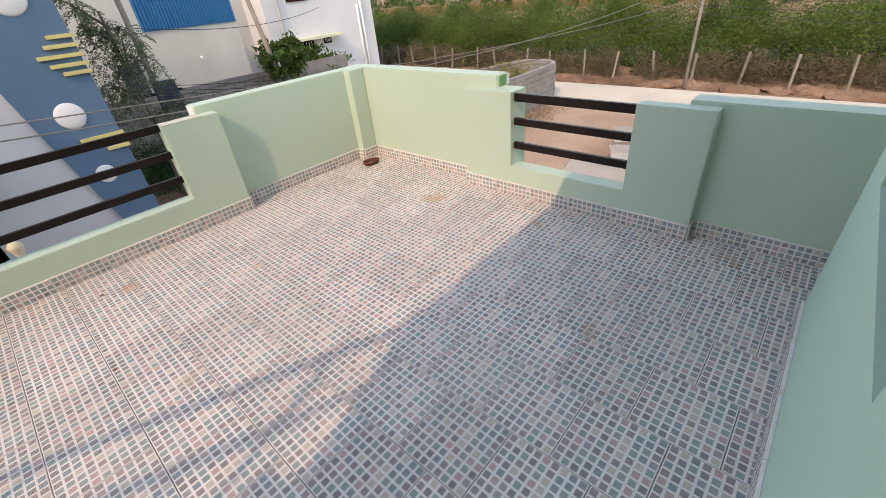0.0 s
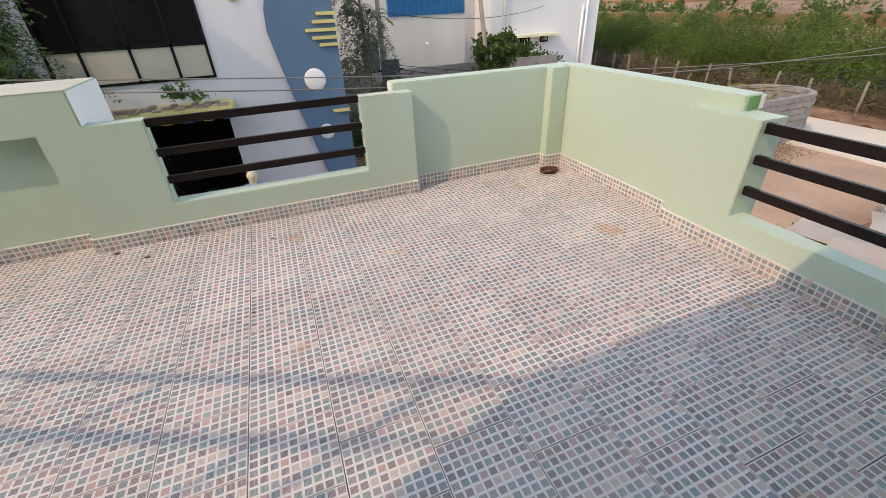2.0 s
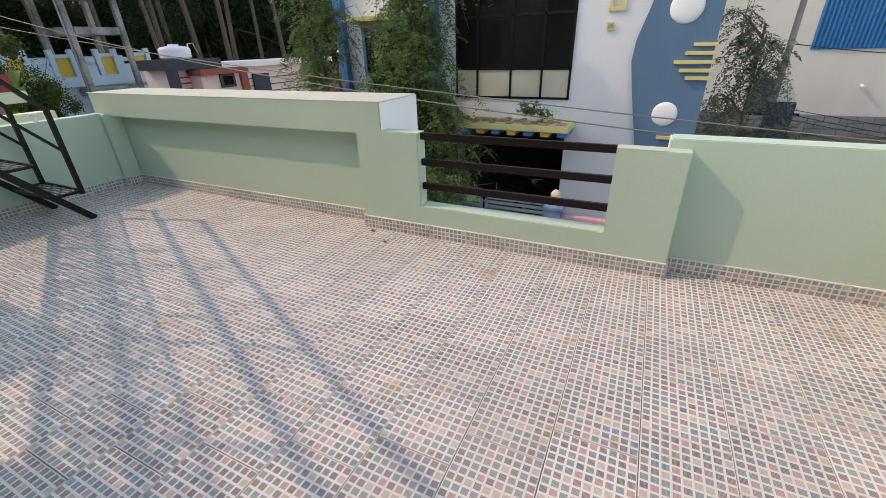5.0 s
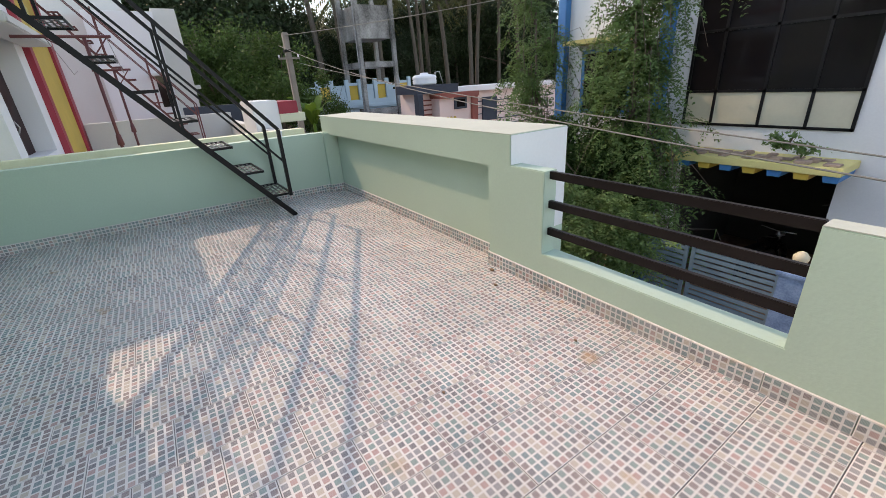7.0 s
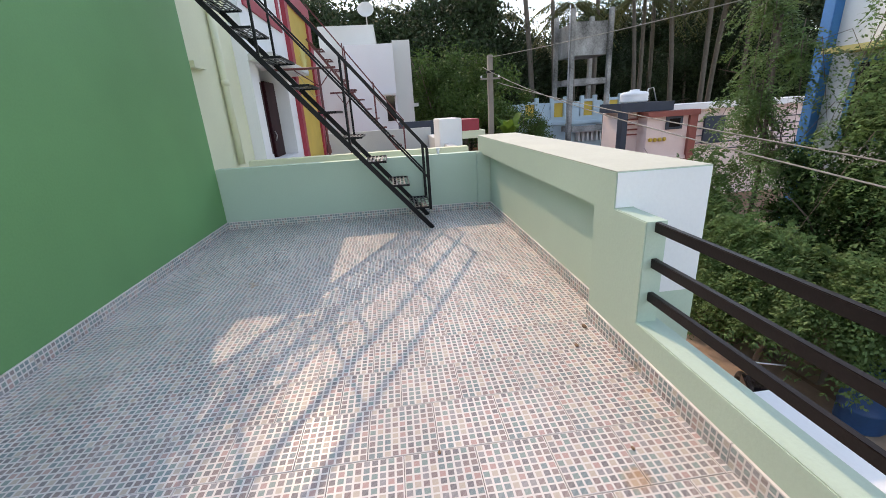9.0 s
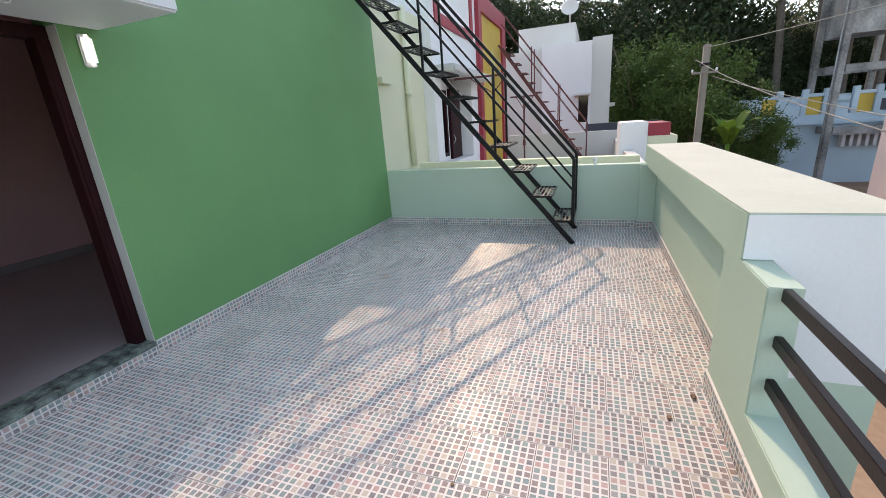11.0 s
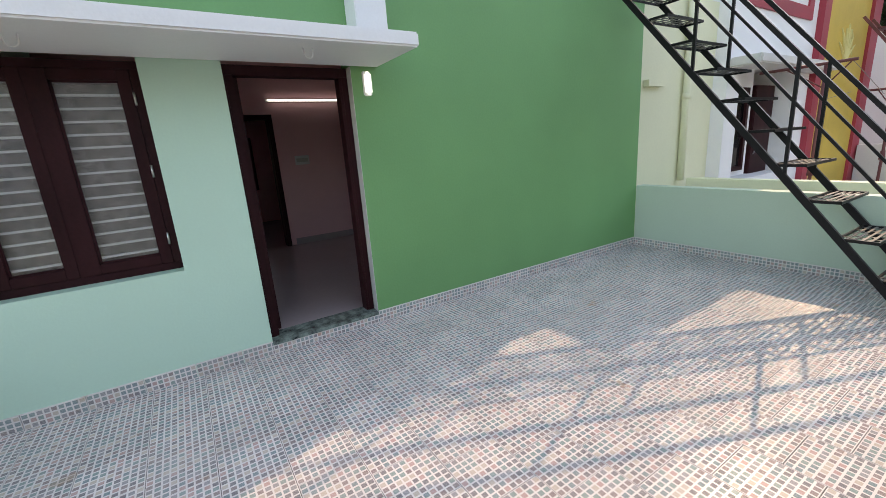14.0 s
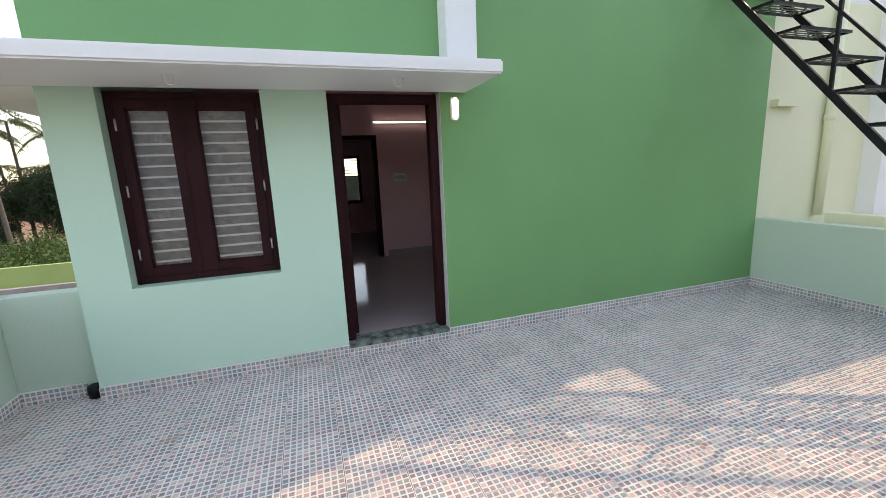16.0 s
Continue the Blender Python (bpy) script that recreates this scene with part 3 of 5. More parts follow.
# ---- iron stair ----
def iron_stair():
    near, far, foot, slope, top = -3.21, -3.9, 2.722, 1.172, 3.45
    ob = holder("iron_staircase", "steep black iron staircase with perforated treads and twin handrails", "staircase", at=(near, foot, 0))
    end_y = foot - top / slope

    def along(z, x):
        return (x, foot - z / slope, z)

    part("stringer", bar(along(0.0, near), along(top, near), 0.03, 0.055), BLACK_IRON, ob)
    part("stringer", bar(along(0.0, far), along(top, far), 0.03, 0.055), BLACK_IRON, ob)
    for k in range(11):
        z = 0.275 + 0.29 * k
        y = foot - z / slope
        tread = part("tread", boxes((far, near, y - 0.01, y + 0.002, z - 0.024, z), (far, near, y + 0.227, y + 0.239, z - 0.024, z),
                                    (far, far + 0.018, y, y + 0.23, z - 0.024, z), (near - 0.018, near, y, y + 0.23, z - 0.024, z)), BLACK_IRON, ob)
        strips = [(far + 0.02, near - 0.02, y + a, y + a + 0.017, z - 0.010, z - 0.005) for a in (0.034, 0.080, 0.126, 0.172)]
        rungs = []
        for row, a in enumerate((0.0, 0.053, 0.099, 0.145, 0.191)):
            rungs += [(far + b, far + b + 0.02, y + a, y + a + 0.036, z - 0.012, z - 0.007) for b in ((0.13, 0.30, 0.47, 0.6) if row % 2 else (0.08, 0.22, 0.385, 0.55))]
        part("grating", boxes(*strips, *rungs), TREAD_IRON, tread, "worn perforated plate")
    for x in (near, far):
        up = lambda y, extra: (x, y, (foot - y) * slope + extra)
        bend = (x, foot - 0.012, 0.97)
        high = up(end_y + 0.1, 0.97)
        part("handrail", bar(bend, high, 0.035, 0.035), BLACK_IRON, ob)
        part("mid_rail", bar((x, foot - 0.012, 0.62), (x, end_y + 0.1, (foot - end_y - 0.1) * slope + 0.62), 0.022, 0.022), BLACK_IRON, ob)
        part("newel_post", bar((x, foot - 0.012, 0.24), bend, 0.035, 0.035), BLACK_IRON, ob)
        for y in (1.84, 1.02, 0.2):
            part("post", bar(up(y, 0.0), up(y, 0.97), 0.025, 0.025), BLACK_IRON, ob)
    return ob


iron_stair()

# coil of rope in the corner
coil = bmesh.new()
for k in range(3):
    n = 26
    pts = [(2.78 + (0.06 + 0.008 * k) * math.cos(6.5 * i / n + k) + 0.01 * math.sin(9 * i / n + k), 3.4 + (0.05 + 0.006 * k) * math.sin(6.5 * i / n + k), 0.01 + 0.009 * k + 0.004 * math.sin(5 * i / n))
           for i in range(n)]
    tube(pts, 0.009, sides=6, bm=coil)
thing("rope_coil", coil, ROPE, "small coil of brown coir rope lying in the corner", "rope")
for x, y, r in ((-0.55, 3.44, 0.016), (-0.35, 3.30, 0.013), (0.42, 3.2, 0.009), (0.3, 2.4, 0.008)):
    pebble = bmesh.new()
    bmesh.ops.create_icosphere(pebble, subdivisions=2, radius=r, matrix=Matrix.LocRotScale((x, y, r * 0.5), None, (1.3, 0.9, 0.6)))
    for v in pebble.verts:
        v.co += 0.25 * r * noise.noise_vector(v.co * 90)
    thing("pebble", pebble, EARTH, "tiny lump of dirt on the tiles", "pebble", "crumbs on the floor")

nearby = set(scene.objects)

# ---- ground, lane and field ----
def ground_sheet():
    """One sheet to the horizon; beyond the road the red field rises."""
    bm = bmesh.new()
    xs = [-400, -120, -60, -30, -15, 0, 8, 16, 22, 26, 32, 40, 55, 80, 120, 200, 400]
    ys = [-400, -120, -60, -30, -12, 0, 6, 12, 20, 30, 45, 70, 120, 200, 400]
    grid = []
    for x in xs:
        row = []
        for y in ys:
            lift = 0.0 if x < 24 else 0.085 * (min(x, 120) - 24)
            row.append(bm.verts.new((x, y, -3.3 + lift + (0.25 * noise.noise((x * 0.05, y * 0.05, 0)) if x > 26 else 0))))
        grid.append(row)
    for i in range(len(xs) - 1):
        for j in range(len(ys) - 1):
            bm.faces.new((grid[i][j], grid[i + 1][j], grid[i + 1][j + 1], grid[i][j + 1])).smooth = True
    return bm


structure("ground", ground_sheet(), EARTH, "dusty red earth", "ground")
structure("road", boxes((16.6, 20.6, -60, 80, -3.5, -3.22)), ROAD, "pale concrete road", "road")
structure("road_lane", boxes((-60, 16.6, 4.6, 8.6, -3.5, -3.27), (8, 16.6, 8.6, 9.6, -3.5, -3.275)), LANE, "dusty lane in front of the house", "road")


# ---- leaves ----
def leaf_mesh(name, points, size, material, seed, droop=0.0, long=1.6):
    """Small folded leaves, one at each point, joined into one mesh."""
    rng = np.random.default_rng(seed)
    p = np.asarray(points, dtype=float)
    n = len(p)
    way = rng.normal(size=(n, 3))
    way[:, 2] -= droop * 2
    way /= np.linalg.norm(way, axis=1)[:, None]
    side = np.cross(way, rng.normal(size=(n, 3)))
    side /= np.linalg.norm(side, axis=1)[:, None]
    s = (size * rng.uniform(0.6, 1.4, n))[:, None]
    a, b = p - way * s * long / 2, p + way * s * long / 2
    c, d = p + side * s * 0.4, p - side * s * 0.4
    verts = np.stack([a, c, b, d], axis=1).reshape(-1, 3)
    mesh = bpy.data.meshes.new(name)
    mesh.from_pydata(verts.tolist(), [], [[4 * k, 4 * k + 1, 4 * k + 2, 4 * k + 3] for k in range(n)])
    mesh.materials.append(material)
    return mesh


def spray_mesh(name, bases, ways, reach, material, seed, leaf=0.042):
    """Feathery drooping leaves: at each base a stalk with paired leaflets on two ranks a side."""
    rng = np.random.default_rng(seed)
    d = np.asarray(ways, float) + 1e-6
    d /= np.linalg.norm(d, axis=1)[:, None]
    n = len(d)
    length = (reach * rng.uniform(0.6, 1.35, n))[:, None]
    side = np.cross(d, (0, 0, 1.0)) + rng.normal(size=(n, 3)) * 0.25
    side /= np.linalg.norm(side, axis=1)[:, None]
    fall = rng.uniform(0.5, 1.4, n)[:, None] * (0, 0, 1.0)
    quads = []
    for t in np.linspace(0.18, 1.0, 8):
        for s, rank in ((-1, 0.35), (1, 0.35), (-1, 1.0), (1, 1.0)):
            wide = 0.3 * length * (1.05 - 0.75 * t) * rank * s
            c = np.asarray(bases) + d * length * t - fall * length * t * t + side * wide - fall * np.abs(wide) * 0.5 + rng.normal(size=(n, 3)) * 0.008
            way = side * s * 0.8 + d * 0.6 - fall * 0.4 + rng.normal(size=(n, 3)) * 0.25
            way /= np.linalg.norm(way, axis=1)[:, None]
            across = np.cross(way, np.cross(side, d) + rng.normal(size=(n, 3)) * 0.3)
            across /= np.linalg.norm(across, axis=1)[:, None]
            size = leaf * rng.uniform(0.7, 1.3, n)[:, None]
            quads.append(np.stack([c - way * size * 0.5, c + across * size * 0.3, c + way * size * 0.6, c - across * size * 0.3], axis=1))
    verts = np.concatenate(quads).reshape(-1, 3)
    mesh = bpy.data.meshes.new(name)
    mesh.from_pydata(verts.tolist(), [], np.arange(len(verts)).reshape(-1, 4).tolist())
    mesh.materials.append(material)
    return mesh


def clump_points(rng, centre, radii, n, clumps):
    """Points gathered in uneven clumps inside an ellipsoid shell."""
    out = []
    for _ in range(clumps):
        d = rng.normal(size=3)
        d /= np.linalg.norm(d)
        c = np.array(centre) + d * np.array(radii) * rng.uniform(0.35, 1.0)
        r = np.array(radii) * rng.uniform(0.14, 0.32)
        q = rng.normal(size=(n // clumps, 3)) * r * 0.6
        out.append(c + q)
    return np.concatenate(out)


def leafy_tree(name, base, height, radii, n, leaf, material, seed, label, trunk_r=0.12, clumps=34, group="", category="tree", feathery=False):
    """A tapered trunk with limbs and a clumped crown."""
    rng = np.random.default_rng(seed)
    ob = holder(name, label, category, group, base)
    base = np.array(base, float)
    top = base + (rng.uniform(-0.3, 0.3), rng.uniform(-0.3, 0.3), height)
    bm = tube([base, base * 0.6 + top * 0.4 + rng.normal(size=3) * 0.12, top], trunk_r, trunk_r * 0.45)
    for _ in range(7):
        start = base + (top - base) * rng.uniform(0.45, 0.95)
        tip = top + rng.normal(size=3) * np.array(radii) * 0.55
        tube([start, (start + tip) / 2 + (0, 0, 0.15), tip], trunk_r * 0.4, trunk_r * 0.08, 6, bm)
    part("trunk", bm, BARK, ob)
    pts = clump_points(rng, top, radii, n, clumps)
    if feathery:
        mesh = spray_mesh("crown", pts, (pts - top) + rng.normal(size=pts.shape) * 0.6, 0.36, material, seed, leaf)
    else:
        mesh = leaf_mesh("crown", pts, leaf, material, seed)
    crown = new("crown", mesh)
    crown.parent = ob
    crown.matrix_parent_inverse = Matrix.Translation(ob.location).inverted()
    return ob


def moringa(base, height, spread, strands, seed, label, low=0.25, foliage=None):
    """A drumstick tree: thin limbs that fork, with long hanging sprays of tiny leaves and some pods."""
    rng = np.random.default_rng(seed)
    foliage = foliage or MORINGA
    ob = holder("moringa_tree", label, "tree", "", base)
    base = np.array(base, float)
    limbs, pods, pts, spread_ways = bmesh.new(), bmesh.new(), [], []
    crown = base + (0, 0, height)
    tube([base, base + (0.1, 0.05, height * 0.5), crown], 0.11 if strands > 200 else 0.055, 0.025, bm=limbs)
    heads = []
    for k in range(max(5, strands // 26)):
        f = low + (1 - low) * (k + 0.5) / max(5, strands // 26)
        root = base + (crown - base) * f
        a = 2.4 * k + rng.uniform(-0.4, 0.4)
        out = np.array((math.cos(a), math.sin(a), 0)) * spread * rng.uniform(0.35, 0.85) * (1.15 - 0.5 * f)
        head = root + out + (0, 0, rng.uniform(0.2, 0.9))
        tube([root, root + out * 0.5 + (0, 0, 0.25), head], 0.035, 0.012, 6, limbs)
        heads.append((root, head))
    for k in range(strands):
        root, head = heads[k % len(heads)]
        start = root + (head - root) * rng.uniform(0.45, 1.0)
        out = rng.normal(size=3) * (0.36, 0.36, 0.2)
        fall = rng.uniform(0.35, 1.6)
        mid, tip = start + out * 0.7 + (0, 0, 0.2), start + out * 1.3 - (0, 0, fall)
        if k % 3 == 0:
            tube([start, mid, tip], 0.01, 0.003, 4, limbs)
        if k % 7 == 0:
            tube([mid, mid - (0.02, 0, rng.uniform(0.4, 0.8))], 0.01, 0.007, 5, pods)
        t = rng.uniform(0.1, 1.0, 7)[:, None]
        pts.append((1 - t) ** 2 * start + 2 * t * (1 - t) * mid + t ** 2 * tip)
        spread_ways.append(rng.normal(size=(7, 3)) * (0.8, 0.8, 0.25) + out * 0.5)
    part("trunk", limbs, BARK, ob)
    tagged(part("pod_cluster", pods, MORINGA, ob), "long hanging green pods", kind="stuff")
    crown_ob = new("crown", spray_mesh("crown", np.concatenate(pts), np.concatenate(spread_ways), 0.36, foliage, seed, 0.056))
    crown_ob.parent = ob
    crown_ob.matrix_parent_inverse = Matrix.Translation(ob.location).inverted()
    return ob


def palm(height, seed, label):
    """A coconut palm: ringed leaning trunk and drooping fronds of long leaflets."""
    rng = np.random.default_rng(seed)
    ob = holder("coconut_palm", label, "palm tree", "coconut grove")
    lean = rng.normal(size=2) * 0.5
    pts = [(lean[0] * t * t, lean[1] * t * t, height * t) for t in np.linspace(0, 1, 7)]
    part("trunk", tube(pts, 0.12, 0.075, 9), PALM_BARK, ob)
    verts, faces = [], []
    head = np.array(pts[-1])
    for k in range(20):
        a, rise = 2.4 * k, rng.uniform(-0.5, 1.1)
        reach = rng.uniform(1.8, 2.7)
        out = np.array((math.cos(a), math.sin(a), 0))
        side = np.array((-math.sin(a), math.cos(a), 0))
        for t in np.linspace(0.08, 1, 22):
            c = head + out * reach * t + np.array((0, 0, 1)) * (rise * t - (0.5 + reach * 0.55) * t * t)
            length = 0.62 * (1.05 - t) ** 0.5 * min(1, t * 4)
            for s in (-1, 1):
                tip = c + side * s * length * 0.75 + out * length * 0.35 - np.array((0, 0, length * rng.uniform(0.3, 0.8)))
                i = len(verts)
                verts += [c.tolist(), (c + out * 0.07).tolist(), (tip + out * 0.02).tolist(), tip.tolist()]
                faces.append((i, i + 1, i + 2, i + 3))
    mesh = bpy.data.meshes.new("crown")
    mesh.from_pydata(verts, [], faces)
    mesh.materials.append(FROND)
    crown = new("crown", mesh)
    crown.parent = ob
    return ob


def cable(points, r=0.006, sag=0.15, label="thin grey overhead cable strung between poles", dark=False, start=0.0):
    out = []
    for a, b in zip(points, points[1:]):
        a, b = Vector(a), Vector(b)
        for k in range(36):
            t = start + (1 - start) * k / 36
            out.append(a.lerp(b, t) - Vector((0, 0, sag * 4 * t * (1 - t))))
    out.append(Vector(points[-1]))
    return thing("overhead_cable", tube(out, r, sides=5), DARK_WIRE if dark else WIRE, label, "cable", "overhead cables")


# ---- house across the lane ----
def lane_house():
    ob = holder("blue_and_white_house", "white two storey house with slate blue wave panel", "house", at=(-2, 11, -3.3))
    for span in ((-6.45, -3.2, 11.0, 11.3, -3.3, 5.2), (-0.43, 2.2, 11.0, 11.3, -3.3, 5.2), (-3.2, -0.43, 11.0, 11.3, -0.25, 0.33), (-3.2, -0.43, 11.0, 11.3, 3.4, 5.2),
                 (-6.45, 2.2, 17.0, 17.3, -3.3, 5.2), (-6.45, -6.15, 11.3, 17, -3.3, 5.2), (1.9, 2.2, 11.3, 17, -3.3, 5.2)):
        part("wall", boxes(span), PALE_WALL, ob)
    part("roof", boxes((-6.45, 2.2, 11.0, 17.3, 5.2, 5.35)), PALE_WALL, ob)
    outline = [(2.2, -3.3), (2.2, 5.2), (1.5, 5.2), (1.28, 3.6), (1.02, 2.26), (0.8, 1.5), (0.77, 1.12), (0.86, 0.6), (1.1, -0.55), (1.35, -1.6), (1.6, -2.6), (1.7, -3.3)]
    part("wave_panel", prism(outline[::-1], 10.9, 10.998), BLUE_WALL, ob, "slate blue wavy panel")
    for x, z, r in ((1.59, 2.04, 0.29), (1.57, 0.10, 0.24), (1.62, -1.08, 0.18), (1.65, 3.7, 0.28)):
        bm = bmesh.new()
        bmesh.ops.create_uvsphere(bm, u_segments=28, v_segments=14, radius=r, matrix=Matrix.LocRotScale((x, 10.9, z), Euler((radians(90), 0, 0)), (1, 1, 0.2)))
        for f in bm.faces:
            f.smooth = True
        part("boss", bm, WHITE, ob, "round white boss")
    for x0, z in ((1.83, 1.40), (1.72, 1.25), (1.55, 1.09), (1.67, 0.94), (1.8, 0.80), (1.5, -0.37), (1.85, -0.62), (1.7, 3.0), (1.8, 2.85)):
        part("bar", boxes((x0, 2.24, 10.83, 10.9, z - 0.035, z + 0.03), bevel=0.006), YELLOW, ob, "pale yellow bar")
    for x, z, s in ((0.36, 2.2, 0.16), (0.27, 1.77, 0.075)):
        part("square_ornament", boxes((x - s, x + s, 10.96, 11, z - s, z - s * 0.6), (x - s, x + s, 10.96, 11, z + s * 0.6, z + s), (x - s, x - s * 0.6, 10.96, 11, z - s * 0.6, z + s * 0.6),
                                      (x + s * 0.6, x + s, 10.96, 11, z - s * 0.6, z + s * 0.6), (x - s * 0.25, x + s * 0.3, 10.97, 11, z - s * 0.25, z + s * 0.25)), YELLOW, ob, "raised yellow square ornament")
    glazing = part("glazing", boxes(*[(x - 0.025, x + 0.025, 10.97, 11.02, 0.33, 3.4) for x in (-3.18, -2.64, -1.81, -1.08, -0.45)],
                                    *[(-3.2, -0.43, 10.97, 11.02, z - 0.025, z + 0.025) for z in (0.35, 0.98, 2.08, 3.0, 3.38)]), BLACK_IRON, ob, "black window framing")
    for a, b in ((-3.155, -2.665), (-2.615, -1.835), (-1.785, -1.105), (-1.055, -0.475)):
        for z0, z1, m in ((0.375, 0.955, FROST), (1.005, 2.055, TINT_GLASS), (2.105, 2.975, TINT_GLASS), (3.025, 3.355, TINT_GLASS)):
            part("pane", boxes((a, b, 10.99, 11.0, z0, z1)), m, glazing, "cream lower pane" if m is FROST else "black tinted pane")
    ledge = part("sunshade", boxes((-3.3, -0.22, 10.05, 11.0, -0.25, -0.12), bevel=0.01), YELLOW, ob, "yellow ledge heaped with rubble and leaves")
    litter = part("litter", boxes(*[(x, x + 0.12 + 0.1 * math.sin(x * 9) ** 2, 10.15 + 0.4 * (k % 3) / 2, 10.35 + 0.4 * (k % 3) / 2, -0.12, -0.095 + 0.012 * (k % 4)) for k, x in enumerate(np.linspace(-3.2, -0.5, 22))],
                         bevel=0.01), surface("rubble", (0.36, 0.26, 0.21), 0.95, 0.4, 4, 30, 0.5), ledge)
    tagged(litter, "brown rubble and dry leaves", kind="stuff")
    for k, x in enumerate(np.linspace(-3.1, -0.45, 8)):
        part("bracket", prism([(x, -0.25), (x + 0.22, -0.25), (x + 0.2, -0.36), (x + 0.02, -0.36)], 10.1, 10.9), DEEP_YELLOW if k % 2 == 0 else BRIGHT_BLUE, ob,
             "mustard bracket" if k % 2 == 0 else "blue bracket")
    # garage lining, darkened by its colour to look unlit
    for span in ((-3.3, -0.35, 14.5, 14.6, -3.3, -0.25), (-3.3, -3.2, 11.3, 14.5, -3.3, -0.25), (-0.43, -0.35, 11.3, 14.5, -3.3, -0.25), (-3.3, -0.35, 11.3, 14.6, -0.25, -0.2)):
        part("garage_wall", boxes(span), GARAGE_SHADE, ob, "garage wall with shade put into its colour")
    for x in (-6.5, -3.75):
        part("pilaster", boxes((x - 0.12, x + 0.12, 10.8, 11.0, -3.3, 5.2), bevel=0.01), BRIGHT_BLUE, ob, "bright blue pilaster")
    win = part("window", boxes((-5.9, -4.5, 10.94, 11.0, 0.5, 0.58), (-5.9, -4.5, 10.94, 11.0, 1.9, 1.98), (-5.9, -5.82, 10.94, 11.0, 0.58, 1.9), (-4.58, -4.5, 10.94, 11.0, 0.58, 1.9)), BRIGHT_BLUE, ob)
    part("pane", boxes((-5.82, -4.58, 10.97, 10.99, 0.58, 1.9)), TINT_GLASS, win)
    part("window_shade", boxes((-6.1, -4.3, 10.4, 11.0, 2.1, 2.2)), YELLOW, ob)
    ob.location += Vector((0.06, 0, -0.15))
    return ob


lane_house()

GATE_BLUE = surface("grey_blue_gate_paint", (0.12, 0.19, 0.25), 0.5, 0.15, 3, 40, 0.1)
gate = holder("metal_gate", "grey blue double gate of horizontal metal slats", "gate", at=(-1.2, 8.8, -3.3))
for a, b in ((-2.9, -1.6), (-1.54, -0.22)):
    wing = part("gate_frame", boxes((a, a + 0.06, 8.78, 8.82, -3.2, -1.55), (b - 0.06, b, 8.78, 8.82, -3.2, -1.55), (a, b, 8.78, 8.82, -1.6, -1.55), (a, b, 8.78, 8.82, -3.2, -3.14)), GATE_BLUE, gate)
    for k in range(15):
        part("slat", boxes((a + 0.06, b - 0.06, 8.785, 8.815, -3.1 + k * 0.1, -3.035 + k * 0.1)), GATE_BLUE, wing)
PINK = surface("pink_compound_paint", (0.55, 0.32, 0.36), 0.7, 0.12, 0.8, 30, 0.1)
thing("compound_wall", boxes((0.1, 2.2, 8.72, 8.88, -3.3, -1.75), bevel=0.01), PINK, "pink compound wall beside the gate", "wall")
thing("compound_wall", boxes((-6.9, -3.3, 8.72, 8.88, -3.3, -1.9), bevel=0.01), surface("weathered_buff_plaster", (0.3, 0.23, 0.17), 0.9, 0.35, 1.5, 20, 0.3, stain=(0.12, 0.1, 0.08)), "weathered buff compound wall under the moringa", "wall")
drum = thing("water_drum", lathe([(0.02, 0), (0.27, 0.0), (0.29, 0.04), (0.285, 0.3), (0.3, 0.32), (0.285, 0.34), (0.285, 0.6), (0.3, 0.62), (0.285, 0.64), (0.28, 0.88), (0.25, 0.92), (0.02, 0.92)], 20, (-2.45, 8.45, -3.27)),
             surface("blue_plastic", (0.02, 0.08, 0.22), 0.45, 0.2, 3, 30, 0.05), "blue plastic drum standing beside the gate", "drum")
part("cap", lathe([(0.005, 0), (0.05, 0), (0.05, 0.03), (0.005, 0.035)], 12, (-2.35, 8.5, -2.35)), BLACK_IRON, drum)
pillar = thing("gate_pillar", boxes((-0.22, 0.1, 8.64, 8.96, -3.3, -1.62), (-0.26, 0.14, 8.6, 9.0, -1.62, -1.56), bevel=0.01),
               surface("patchy_blue_paint", (0.06, 0.14, 0.32), 0.7, 0.5, 3, 30, 0.2, stain=(0.16, 0.24, 0.38)), "patchy blue gate pillar", "pillar")
lamp = thing("pillar_lamp", lathe([(0.06, 0.0), (0.05, 0.03), (0.075, 0.13), (0.1, 0.2), (0.1, 0.24), (0.05, 0.3), (0.01, 0.32)], 16, (-0.06, 8.8, -1.56)),
             surface("old_cream_plastic", (0.62, 0.54, 0.38), 0.5, 0.12, 4, 30, 0.05), "cream globe lamp on the gate pillar", "lamp")


